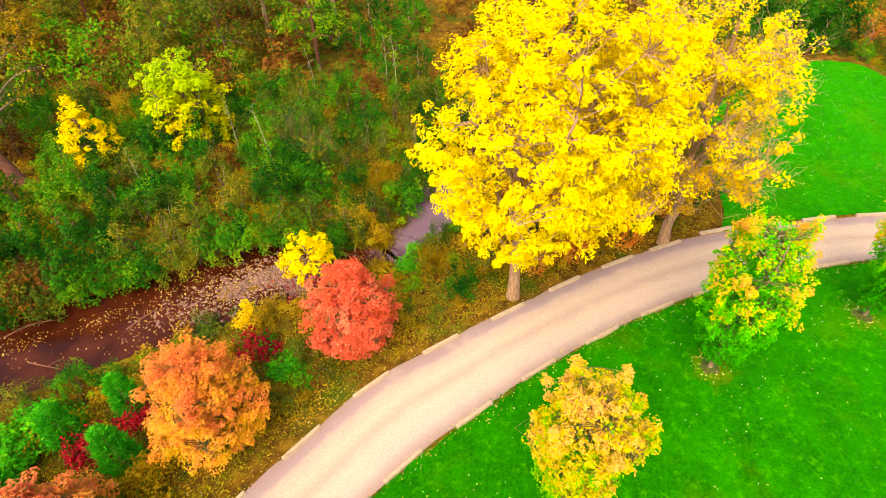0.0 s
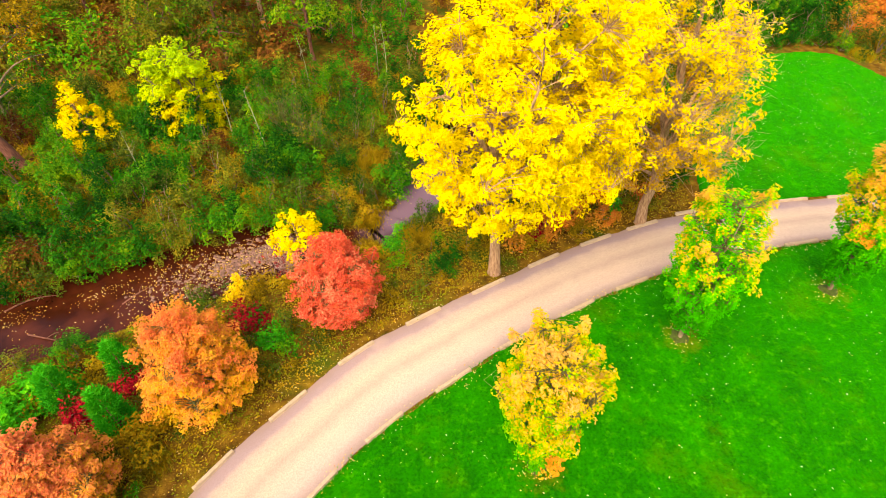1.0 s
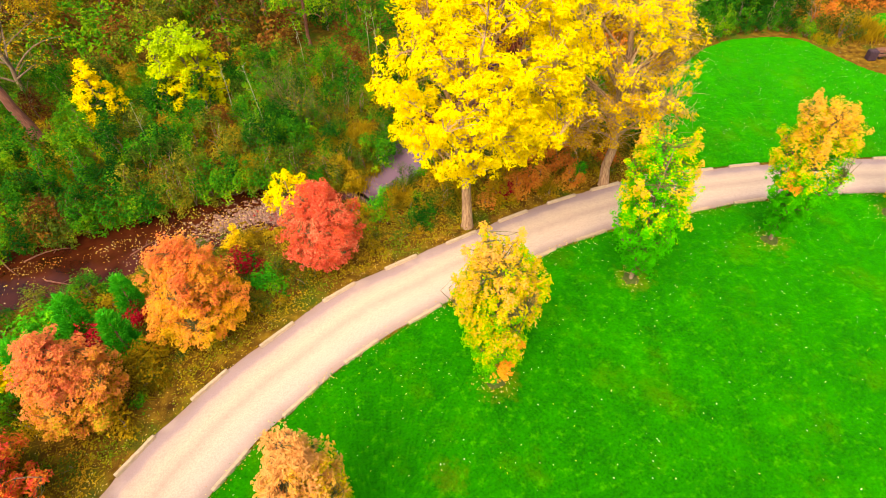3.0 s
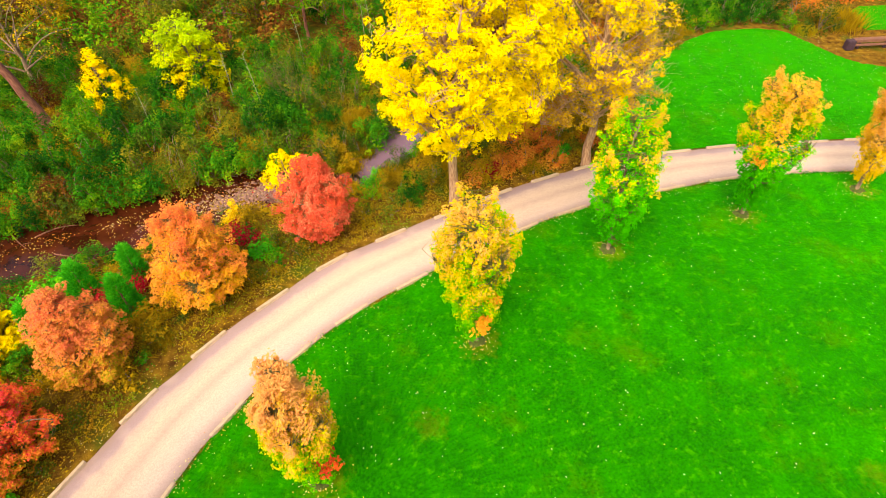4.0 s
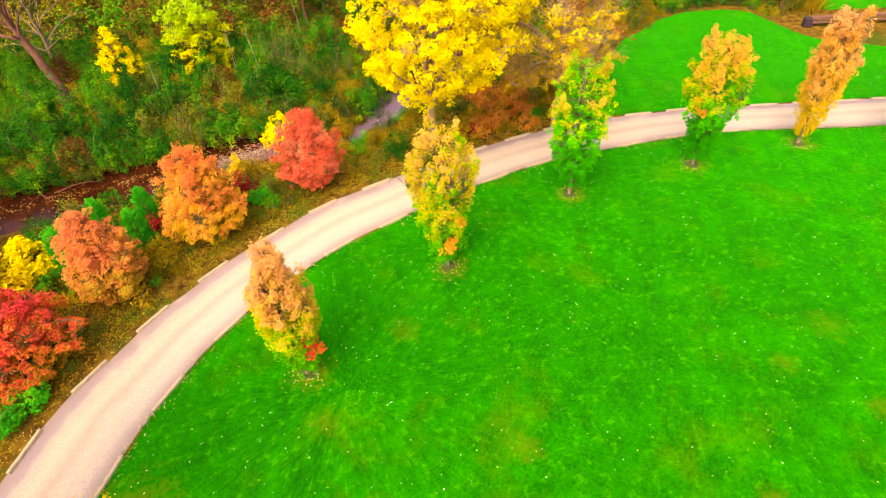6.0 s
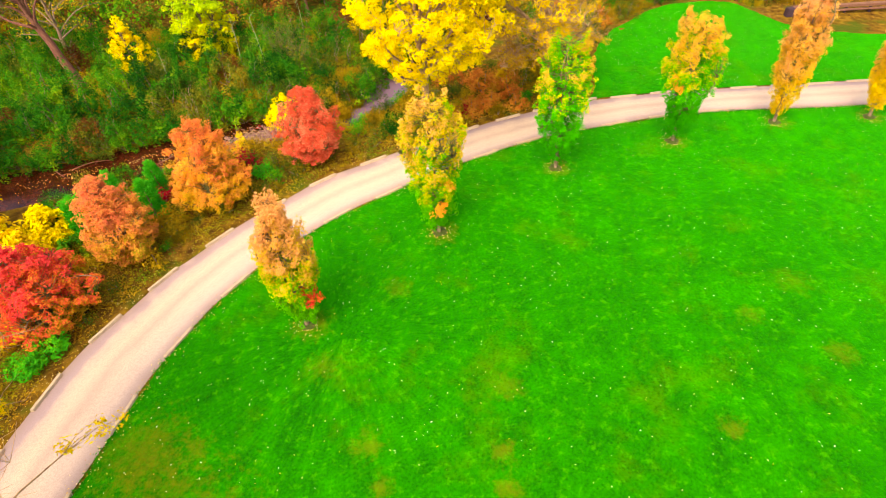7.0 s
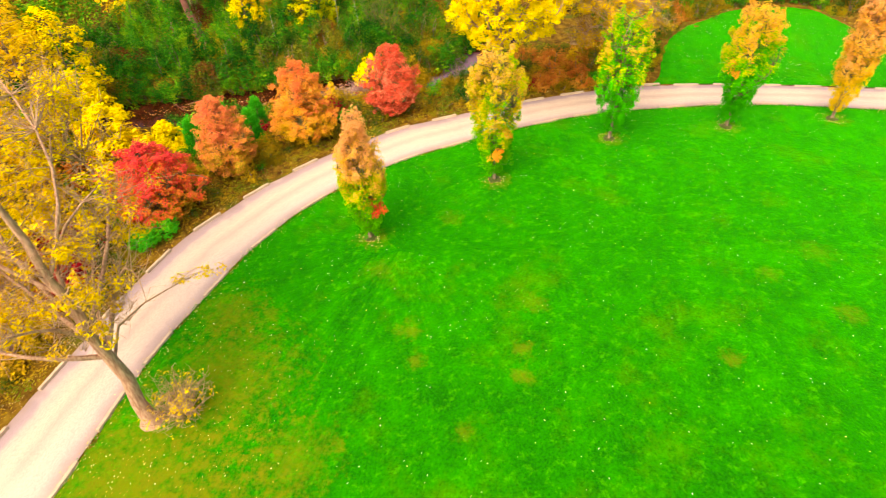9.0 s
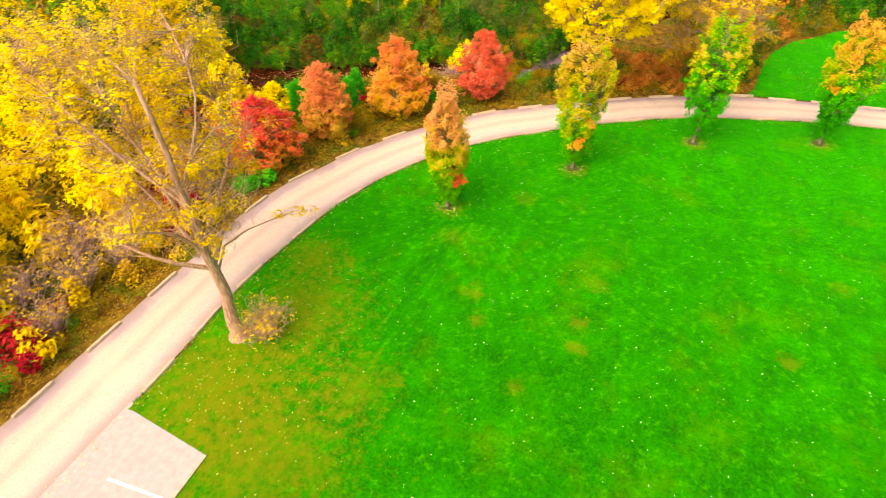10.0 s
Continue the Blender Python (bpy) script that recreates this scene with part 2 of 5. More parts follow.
ORANGE = foliage("orange_leaves", [(0.0, (0.60, 0.44, 0.012)), (0.22, (0.80, 0.43, 0.018)), (0.55, (0.85, 0.34, 0.045)), (1.0, (0.82, 0.20, 0.06))], 0.55, by_patch=1.2, by_height=0.5, low=0.5, high=6.5)
CORAL = foliage("coral_leaves", [(0.0, (0.40, 0.38, 0.015)), (0.22, (0.74, 0.36, 0.03)), (0.6, (0.80, 0.27, 0.07)), (1.0, (0.78, 0.17, 0.08))], 0.6, by_patch=0.9, by_height=0.5, low=1, high=6.5)
RED = foliage("red_leaves", [(0.0, (0.55, 0.36, 0.015)), (0.2, (0.80, 0.28, 0.03)), (0.42, (0.82, 0.15, 0.035)), (0.65, (0.80, 0.075, 0.05)), (1.0, (0.78, 0.06, 0.065))], 0.6, by_height=0.8, low=0.6, high=5.8)
SCARLET = foliage("brick_red_leaves", [(0.0, (0.74, 0.15, 0.035)), (0.45, (0.76, 0.10, 0.05)), (1.0, (0.86, 0.30, 0.14))], 0.7)
MAPLE_A = foliage("gold_and_copper_leaves", [(0.0, (0.06, 0.42, 0.003)), (0.32, (0.22, 0.50, 0.004)), (0.5, (0.58, 0.50, 0.005)), (0.7, (0.74, 0.49, 0.014)), (1.0, (0.78, 0.44, 0.09))], 0.9, by_patch=1.3, by_height=1.1, low=2.0, high=11.8, by_edge=0.25)
MAPLE_B = foliage("green_leaves_with_gold_tips", [(0.0, (0.015, 0.36, 0.003)), (0.5, (0.04, 0.54, 0.004)), (0.68, (0.18, 0.62, 0.004)), (0.80, (0.76, 0.58, 0.006)), (1.0, (0.84, 0.44, 0.05))], 1.0, by_patch=0.75, by_leaf=0.3, by_height=0.8, low=1.5, high=11, by_edge=0.45)
COPPER = foliage("copper_leaves", [(0.0, (0.84, 0.58, 0.008)), (0.4, (0.86, 0.48, 0.025)), (0.75, (0.84, 0.42, 0.09)), (1.0, (0.86, 0.46, 0.17))], 0.5, by_height=0.9, low=1, high=10)
GREEN = foliage("mid_green_leaves", [(0.0, (0.007, 0.065, 0.004)), (0.3, (0.019, 0.165, 0.005)), (0.6, (0.062, 0.27, 0.006)), (1.0, (0.24, 0.38, 0.008))], 0.7, by_patch=1.5, by_leaf=0.25, by_plant=0.7)
FRESH = foliage("bright_green_leaves", [(0.0, (0.015, 0.22, 0.008)), (0.5, (0.05, 0.44, 0.01)), (1.0, (0.24, 0.60, 0.01))], 0.7, by_plant=0.3)
OLIVE = foliage("olive_leaves", [(0.0, (0.03, 0.07, 0.006)), (0.5, (0.10, 0.155, 0.010)), (1.0, (0.30, 0.25, 0.012))], 0.8, by_leaf=0.35, by_plant=0.6)
AMBER = foliage("amber_grass", [(0.0, (0.14, 0.12, 0.006)), (0.4, (0.34, 0.22, 0.008)), (0.8, (0.50, 0.32, 0.01)), (1.0, (0.28, 0.32, 0.01))], 0.7, by_plant=0.5)
RUST = foliage("rust_leaves", [(0.0, (0.34, 0.09, 0.015)), (0.5, (0.64, 0.20, 0.025)), (1.0, (0.74, 0.38, 0.035))], 0.7, by_plant=0.6)
RUST_DEEP = foliage("brown_leaves", [(0.0, (0.06, 0.020, 0.006)), (0.5, (0.16, 0.055, 0.010)), (1.0, (0.28, 0.13, 0.014))], 0.7, by_plant=0.5)
CRIMSON = foliage("crimson_leaves", [(0.0, (0.20, 0.005, 0.012)), (0.6, (0.42, 0.012, 0.02)), (1.0, (0.5, 0.06, 0.03))], 0.7)
CONIFER = foliage("dense_conifer_sprays", [(0.0, (0.015, 0.28, 0.012)), (0.5, (0.03, 0.48, 0.016)), (1.0, (0.11, 0.60, 0.02))], 1.2)
WEEDS = foliage("bank_grass_blades", [(0.0, (0.07, 0.20, 0.006)), (0.3, (0.22, 0.24, 0.008)), (0.6, (0.42, 0.28, 0.010)), (0.85, (0.50, 0.28, 0.015)), (1.0, (0.36, 0.12, 0.02))], 0.3, by_patch=1.5, by_leaf=0.3)
BLADES = foliage("lawn_edge_blades", [(0.0, (0.008, 0.16, 0.004)), (0.6, (0.02, 0.28, 0.006)), (1.0, (0.22, 0.30, 0.01))], 0.6)
LITTER = foliage("fallen_leaf", [(0.0, (0.45, 0.18, 0.03)), (0.4, (0.70, 0.46, 0.05)), (1.0, (0.80, 0.68, 0.28))], 0.5, by_leaf=1.0, thin=0.1)
PALE_LITTER = foliage("pale_fallen_leaf", [(0.0, (0.60, 0.54, 0.02)), (0.5, (0.78, 0.78, 0.26)), (1.0, (0.86, 0.86, 0.60))], 0.5, by_leaf=1.0, thin=0.1)
MAPLE_C = foliage("copper_leaves_over_green", [(0.0, (0.08, 0.42, 0.003)), (0.30, (0.30, 0.52, 0.004)), (0.44, (0.70, 0.50, 0.008)), (0.62, (0.76, 0.44, 0.03)), (1.0, (0.76, 0.36, 0.10))], 0.9, by_patch=1.0, by_height=1.7, low=1.0, high=9.2)
MAPLE_D = foliage("green_leaves_below_orange_ones", [(0.0, (0.015, 0.36, 0.003)), (0.48, (0.05, 0.54, 0.004)), (0.62, (0.28, 0.60, 0.004)), (0.72, (0.78, 0.54, 0.008)), (1.0, (0.84, 0.42, 0.06))], 1.0, by_patch=0.7, by_leaf=0.3, by_height=1.3, low=1.5, high=10.5, by_edge=0.25)
SPRAY = foliage("red_orange_leaves", [(0.0, (0.82, 0.16, 0.01)), (1.0, (0.78, 0.05, 0.03))], 1.0)
SPRAY_ORANGE = foliage("deep_orange_leaves", [(0.0, (0.86, 0.48, 0.02)), (1.0, (0.84, 0.24, 0.02))], 1.0)
BROWN_LITTER = foliage("brown_fallen_leaf", [(0.0, (0.16, 0.06, 0.012)), (0.6, (0.36, 0.17, 0.02)), (1.0, (0.60, 0.36, 0.03))], 0.5, by_leaf=1.0, thin=0.1)

# ---- mesh helpers ----


def from_arrays(name, verts, faces, material, smooth=False):
    me = bpy.data.meshes.new(name)
    me.from_pydata(verts if isinstance(verts, list) else verts.tolist(), [], faces if isinstance(faces, list) else faces.tolist())
    if smooth:
        me.polygons.foreach_set("use_smooth", [True] * len(me.polygons))
    me.materials.append(material)
    me.update()
    return me


def piece(name, me, parent=None, label=""):
    ob = new(name, me)
    ob.parent = parent
    return tagged(ob, label) if label else ob


def unit(v):
    return v / (np.linalg.norm(v, axis=-1, keepdims=True) + 1e-9)


def leaf_arrays(rng, places, normals, size, aspect=0.55, fold=0.15):
    n = len(places)
    t = unit(np.cross(normals, rng.normal(size=(n, 3))))
    b = np.cross(normals, t)
    long = (size * rng.uniform(0.65, 1.35, n))[:, None]
    wide, lift = long * aspect / 2, normals * long * fold
    v = np.stack([places - t * long / 2, places + b * wide + lift, places + t * long / 2, places - b * wide + lift * 0.6], 1).reshape(-1, 3)
    return v, np.arange(4 * n).reshape(-1, 4)


def blade_arrays(rng, roots, length, width, splay=0.5):
    n = len(roots)
    d = unit(np.c_[rng.normal(size=(n, 2)) * splay, np.ones(n)])
    side = unit(np.cross(d, rng.normal(size=(n, 3))))
    ln = (length * rng.uniform(0.5, 1.4, n))[:, None]
    bow = np.c_[d[:, :2] * 0.35, -0.05 * np.ones(n)] * ln
    mid, tip = roots + d * ln * 0.6, roots + d * ln + bow
    v = np.stack([roots - side * width / 2, roots + side * width / 2, mid + side * width / 2.5, tip, mid - side * width / 2.5], 1).reshape(-1, 3)
    return v, np.arange(5 * n).reshape(-1, 5)


class Tubes:
    """Tapered round lengths of wood, gathered into one mesh."""

    def __init__(self):
        self.verts, self.faces = [], []

    def add(self, path, radii, sides=6):
        path = np.asarray(path, float)
        base = len(self.verts)
        for k, (p, r) in enumerate(zip(path, radii)):
            d = unit(path[min(k + 1, len(path) - 1)] - path[max(k - 1, 0)])
            u = unit(np.cross(d, (0.31, 0.9, 0.2) if abs(d[2]) > 0.8 else (0, 0, 1)))
            w = np.cross(d, u)
            for a in np.arange(sides) * 2 * math.pi / sides:
                self.verts.append(tuple(p + r * (math.cos(a) * u + math.sin(a) * w)))
        for k in range(len(path) - 1):
            for i in range(sides):
                j = (i + 1) % sides
                self.faces.append((base + k * sides + i, base + k * sides + j, base + (k + 1) * sides + j, base + (k + 1) * sides + i))
        self.faces.append(tuple(base + (len(path) - 1) * sides + i for i in range(sides)))
        return self

    def mesh(self, name, material):
        return from_arrays(name, self.verts, self.faces, material, True)


def bent(rng, a, b, n=5, sag=0.12):
    a, b = np.asarray(a, float), np.asarray(b, float)
    off = rng.normal(size=3) * np.linalg.norm(b - a) * sag
    off[2] = abs(off[2])
    t = np.linspace(0, 1, n)[:, None]
    return a + (b - a) * t + off * np.sin(t * math.pi)


def crown_centres(rng, count, low, high, radius, profile, hollow=0.45, squeeze=(1, 1), uneven=1.0):
    """Middles of leaf clumps inside a crown whose half width at each height is radius * profile(share of height)."""
    out = []
    phase = rng.uniform(0, 6.28, 4)
    while len(out) < count:
        u = rng.uniform()
        r = profile(u)
        if rng.uniform() > r * 0.9 + 0.1:
            continue
        a = rng.uniform(0, 2 * math.pi)
        lump = 1 + uneven * (0.13 * math.sin(2 * a + phase[0] + 4 * u) + 0.10 * math.sin(5 * a + phase[1] - 7 * u) + 0.08 * math.sin(9 * u + phase[2]))
        d = radius * r * lump * math.sqrt(rng.uniform(hollow ** 2, 1))
        out.append((d * math.cos(a) * squeeze[0], d * math.sin(a) * squeeze[1], low + (high - low) * u))
    return np.array(out)


def crown_leaves(rng, centres, per, clump, size, axis_z, flat=0.8, up=0.35, aspect=0.55):
    n = len(centres) * per
    c = np.repeat(centres, per, 0)
    d = unit(rng.normal(size=(n, 3)))
    rad = np.repeat(clump * rng.uniform(0.6, 1.4, len(centres)), per) * rng.uniform(0.25, 1, n) ** 0.5
    places = c + d * rad[:, None] * (1, 1, flat)
    out = c - (0, 0, axis_z)
    normals = unit(0.45 * d + 0.45 * unit(out) + (0, 0, up * 1.7) + 0.33 * rng.normal(size=(n, 3)))
    return leaf_arrays(rng, places, normals, size, aspect)


def woody(rng, thing, base_r, trunk_top, limbs, centres, material, twig_r=0.018, sprays=0, spray=0.8, low=0.3, flare=1.5, bark_of_twigs=None):
    """Trunk, limbs and twigs that carry the clumps of a crown."""
    top = np.array([rng.normal() * 0.15, rng.normal() * 0.15, trunk_top])
    n = 9
    path = [np.array([0, 0, -0.12]), np.array([0, 0, 0.12])] + [top * (k / n) + (rng.normal() * base_r * 0.25, rng.normal() * base_r * 0.25, 0) for k in range(1, n + 1)]
    radii = [base_r * flare, base_r * 1.2] + [base_r * (1 - 0.8 * k / n) + 0.02 for k in range(1, n + 1)]
    piece("trunk", Tubes().add(path, radii, 10).mesh("trunk", material), thing)
    path = np.array(path)
    goals = [centres[rng.integers(len(centres))]]
    pool = centres[rng.permutation(len(centres))[:200]]
    while len(goals) < limbs:
        goals.append(pool[np.argmax(np.min(np.linalg.norm(pool[:, None] - np.array(goals)[None], axis=-1), 1))])
    joints = [path[2:]]
    for g in goals:
        z = max(trunk_top * low, min(trunk_top * 0.97, g[2] * 0.62 - 0.2 * np.hypot(g[0], g[1]) * 0.3))
        root = np.array([np.interp(z, path[:, 2], path[:, k]) for k in range(2)] + [z])
        thick = base_r * (1 - 0.75 * z / trunk_top) * 0.55
        line = bent(rng, root, g, 7)
        piece("limb", Tubes().add(line, np.linspace(thick, 0.025, 7), 6).mesh("limb", material), thing)
        joints.append(line[1:])
    joints = np.concatenate(joints)
    twigs = Tubes()
    for c in centres:
        d = np.linalg.norm(joints - c, axis=1) + np.maximum(0, joints[:, 2] - c[2]) * 1.5
        near = joints[np.argmin(d)]
        twigs.add(bent(rng, near, c, 3), (twig_r * 1.6, twig_r * 1.1, twig_r * 0.5), 3)
        for _ in range(sprays):
            tip = c + unit(rng.normal(size=3) + 0.9 * unit(c - (0, 0, c[2] * 0.6)) + (0, 0, 0.3)) * spray * rng.uniform(0.5, 1.3)
            twigs.add(bent(rng, c, tip, 3, 0.18), (twig_r * 0.7, twig_r * 0.55, twig_r * 0.25), 3)
    tagged(piece("twig_growth", twigs.mesh("twig_growth", bark_of_twigs or TWIG_DARK), thing), kind="stuff")


def tufted(rng, count, tufts, spread_by, low, high, radius, profile, squeeze=(1, 1), body=0.0):
    """Clump middles gathered into tufts that stand out from the crown, with gaps between them."""
    heads = crown_centres(rng, tufts, low, high, radius, profile, 0.8, squeeze, 0.45)
    fill = crown_centres(rng, int(count * body), low, high, radius * 0.9, profile, 0.3, squeeze, 0.45) if body else np.zeros((0, 3))
    count -= len(fill)
    pick = heads[rng.integers(0, tufts, count)]
    back = rng.uniform(0, 1, (count, 1)) ** 1.6
    inward = pick * np.c_[1 - 0.5 * back, 1 - 0.5 * back, 1 - 0.10 * back]
    out = inward + rng.normal(size=(count, 3)) * spread_by * (1 - 0.35 * (1 - back))
    out[:, 2] = np.clip(out[:, 2], low * 0.8, high + 0.3)
    return np.concatenate([out, fill])


def plumes(rng, count, tufts, low, high, radius, profile, rise, reach, length, squeeze=(1, 1), body=0.35):
    """Clump middles along shoots that rise and lean outwards, tapering to ragged tips."""
    heads = crown_centres(rng, tufts, low + 0.1 * (high - low), high, radius, profile, 0.72, squeeze, 0.6)
    fill = crown_centres(rng, int(count * body), low, high - 0.06 * (high - low), radius * 0.82, profile, 0.2, squeeze, 0.5)
    lean = unit(np.c_[heads[:, :2] * reach / radius, np.full(tufts, rise)])
    long = length * rng.uniform(0.6, 1.3, tufts)
    pick = rng.integers(0, tufts, count - len(fill))
    back = rng.uniform(0, 1, (len(pick), 1)) ** 1.15
    out = heads[pick] - lean[pick] * long[pick][:, None] * back + rng.normal(size=(len(pick), 3)) * (0.05 + 0.20 * back)
    out[:, 2] = np.clip(out[:, 2], low * 0.8, high + 0.5)
    return np.concatenate([out, fill])


def tree(name, label, at, seed, low, high, radius, profile, leaves, clumps, per, clump, size, base_r, limbs, wood, trunk_share=0.85,
         hollow=0.45, sprays=0, spray=0.8, squeeze=(1, 1), twig_r=0.018, kind="tree", group="", bare=0.0, shift=(0, 0), limb_low=0.3, flare=1.5, aspect=0.55, flat=0.8, bark_of_twigs=None, tufts=0, spread_by=0.4, body=0.0, offset=(0, 0), plume=None):
    rng = np.random.default_rng(seed)
    thing = tagged(new(name), label, kind, group)
    centres = plumes(rng, clumps, tufts, low, high, radius, profile, *plume, squeeze, body) if plume else tufted(rng, clumps, tufts, np.array(spread_by), low, high, radius, profile, squeeze, body) if tufts else crown_centres(rng, clumps, low, high, radius, profile, hollow, squeeze)
    centres[:, :2] += offset
    centres[:, :2] += np.outer((centres[:, 2] - low) / (high - low), shift)
    woody(rng, thing, base_r, high * trunk_share, limbs, centres, wood, twig_r, sprays, spray, limb_low, flare, bark_of_twigs)
    share = (centres[:, 2] - low) / (high - low)
    leafy = centres[rng.uniform(size=len(centres)) >= bare * (1.7 - 1.4 * share)]
    v, f = crown_leaves(rng, leafy, per, clump, size, low + 0.3 * (high - low), flat, 0.35, aspect)
    piece("crown", from_arrays("crown", v, f, leaves), thing)
    thing.matrix_basis = pose(*at, 0, 0, rng.uniform(0, 360) if squeeze == (1, 1) and shift == (0, 0) and offset == (0, 0) else 0)
    return thing


def smooth_line(points, gap):
    """A Catmull-Rom line through the points, cut at even steps."""
    p = np.array(points, float)
    p = np.vstack([2 * p[0] - p[1], p, 2 * p[-1] - p[-2]])
    out = []
    for a, b, c, d in zip(p, p[1:], p[2:], p[3:]):
        for t in np.linspace(0, 1, 24, endpoint=False):
            out.append(0.5 * (2 * b + (c - a) * t + (2 * a - 5 * b + 4 * c - d) * t * t + (3 * b - a - 3 * c + d) * t ** 3))
    out = np.array(out + [p[-2]])
    s = np.r_[0, np.cumsum(np.linalg.norm(np.diff(out[:, :2], axis=0), axis=1))]
    at = np.arange(0, s[-1], gap)
    return np.stack([np.interp(at, s, out[:, k]) for k in range(out.shape[1])], 1)


def line_distance(xy, line):
    """Distance of each place from a line of points, and the index of the nearest one."""
    best = np.full(len(xy), 1e9)
    index = np.zeros(len(xy), int)
    for k in range(0, len(line), 64):
        d = np.linalg.norm(xy[:, None] - line[None, k:k + 64, :2], axis=-1)
        i = d.argmin(1)
        near = d[np.arange(len(xy)), i]
        better = near < best
        best[better], index[better] = near[better], (k + i)[better]
    return best, index


# ---- the plan: road edges and creek ----
LEFT = smooth_line([(-16.4, -60), (-16.25, -40), (-16.1, -22.4), (-15.95, -12.5), (-15.85, -8), (-15.6, -4), (-15.15, -1.2), (-14.45, 0.75), (-13.6, 2.65), (-12.65, 4.75), (-10.35, 8.7),
                    (-7.55, 12.1), (-4.45, 15.4), (-0.85, 17.95), (3.0, 20.3), (6.6, 22.45), (10.15, 24.25), (13.45, 25.65), (17.05, 26.9), (20.8, 27.5), (25, 28.15), (30, 28.55), (36, 28.9), (43, 29.3), (66, 29.8)], 0.4)
RIGHT = smooth_line([(-11.4, -60), (-11.25, -40), (-11.05, -19.4), (-11.2, -13), (-11.15, -10), (-10.75, -6.5), (-10.3, -3.5), (-9.55, -0.4), (-7.7, 4.1), (-5.2, 7.75), (-2.45, 10.9),
                     (0.95, 13.6), (4.4, 16.2), (8.1, 18.45), (11.65, 20.35), (15, 21.65), (18.5, 22.6), (23.5, 23.9), (28.9, 24.55), (36.3, 24.75), (41.6, 25.0), (66, 25.4)], 0.4)
CREEK = smooth_line([(-74.9, -4.06, 3.4), (-56.7, 5.4, 3.3), (-43.6, 11.2, 3.2), (-35.4, 14.4, 3.0), (-28.6, 17.0, 2.9), (-23.6, 19.2, 2.9), (-17.4, 22.0, 2.9), (-13.2, 24.1, 2.7), (-9.2, 25.2, 2.1),
                     (-4.6, 26.1, 1.3), (-3.8, 28.1, 1.25), (-2.3, 30.3, 1.3), (-0.6, 36.3, 1.4), (1.8, 39.8, 1.5), (5.63, 48.43, 1.7), (13, 60.56, 1.8), (23.7, 84.4, 1.8)], 0.5)


def outside(xy):
    """Metres beyond the outer edge of the road (minus: on its inner side)."""
    d, i = line_distance(xy, LEFT)
    t = LEFT[np.minimum(i + 1, len(LEFT) - 1)] - LEFT[np.maximum(i - 1, 0)]
    off = xy - LEFT[i]
    return d * np.sign(t[:, 0] * off[:, 1] - t[:, 1] * off[:, 0])


def height(xy):
    d, i = line_distance(xy, CREEK)
    w = CREEK[i, 2]
    s = np.clip((d - w * 0.75) / 2.6, 0, 1)
    s = s * s * (3 - 2 * s)
    z = -2.0 + 1.95 * s
    along = (xy - (-12.96, 23.89)) @ np.array([[0.87, -0.49], [0.49, 0.87]])
    bar = np.exp(-(along[:, 0] / 4.6) ** 4 - (along[:, 1] / 1.75) ** 2)
    z = np.maximum(z, -2.0 + 0.85 * bar)
    rough = np.array([noise.noise((x * 0.45, y * 0.45, 3.0)) + 0.5 * noise.noise((x * 1.3, y * 1.3, 9.0)) for x, y in xy])
    wild = np.clip(outside(xy) / 2.0, 0, 1)
    return z + 0.10 * rough * wild


def grow(a, b, far, first):
    ticks = [b]
    gap = first
    while ticks[-1] < far:
        gap *= 1.5
        ticks.append(ticks[-1] + gap)
    return ticks[1:]


def axis(a, b, gap, far):
    mid = list(np.arange(a, b + gap / 2, gap))
    after = grow(a, mid[-1], far, gap)
    before = [a - (v - mid[-1]) for v in after][::-1]
    return np.array(before + mid + after)


def make_ground_sheet():
    xs, ys = axis(-44, 24, 0.5, 2500), axis(-4, 58, 0.5, 2500)
    gx, gy = np.meshgrid(xs, ys, indexing="ij")
    xy = np.c_[gx.ravel(), gy.ravel()]
    z = np.full(len(xy), -0.05)
    core = (np.abs(xy[:, 0] + 10) < 90) & (np.abs(xy[:, 1] - 20) < 90)
    z[core] = height(xy[core])
    ny = len(ys)
    k = np.arange(len(xy)).reshape(len(xs), ny)
    faces = np.stack([k[:-1, :-1], k[1:, :-1], k[1:, 1:], k[:-1, 1:]], -1).reshape(-1, 4)
    me = from_arrays("ground", np.c_[xy, z], faces, GROUND, True)
    tagged(new("ground", me), "brown woodland floor of leaf litter and rough grass", "ground", kind="structure")


make_ground_sheet()


def ribbon(name, a, b, z_a, z_m, z_b, material, label, category):
    n = min(len(a), len(b))
    pick = lambda line: line[np.linspace(0, len(line) - 1, n).astype(int)]
    a, b = pick(a), pick(b)
    rows = 9
    verts, faces, uvs = [], [], []
    for k in range(n):
        for j in range(rows):
            s = j / (rows - 1)
            p = a[k] * (1 - s) + b[k] * s
            hump = 4 * s * (1 - s)
            verts.append((p[0], p[1], z_a * (1 - s) + z_b * s + (z_m - (z_a + z_b) / 2) * hump))
    for k in range(n - 1):
        for j in range(rows - 1):
            i = k * rows + j
            faces.append((i, i + 1, i + rows + 1, i + rows))
    me = from_arrays(name, verts, faces, material, True)
    layer = me.uv_layers.new(name="UVMap")
    for lp in me.loops:
        layer.data[lp.index].uv = (lp.vertex_index // rows * 0.1, (lp.vertex_index % rows) / (rows - 1))
    return tagged(new(name, me), label, category, kind="structure")




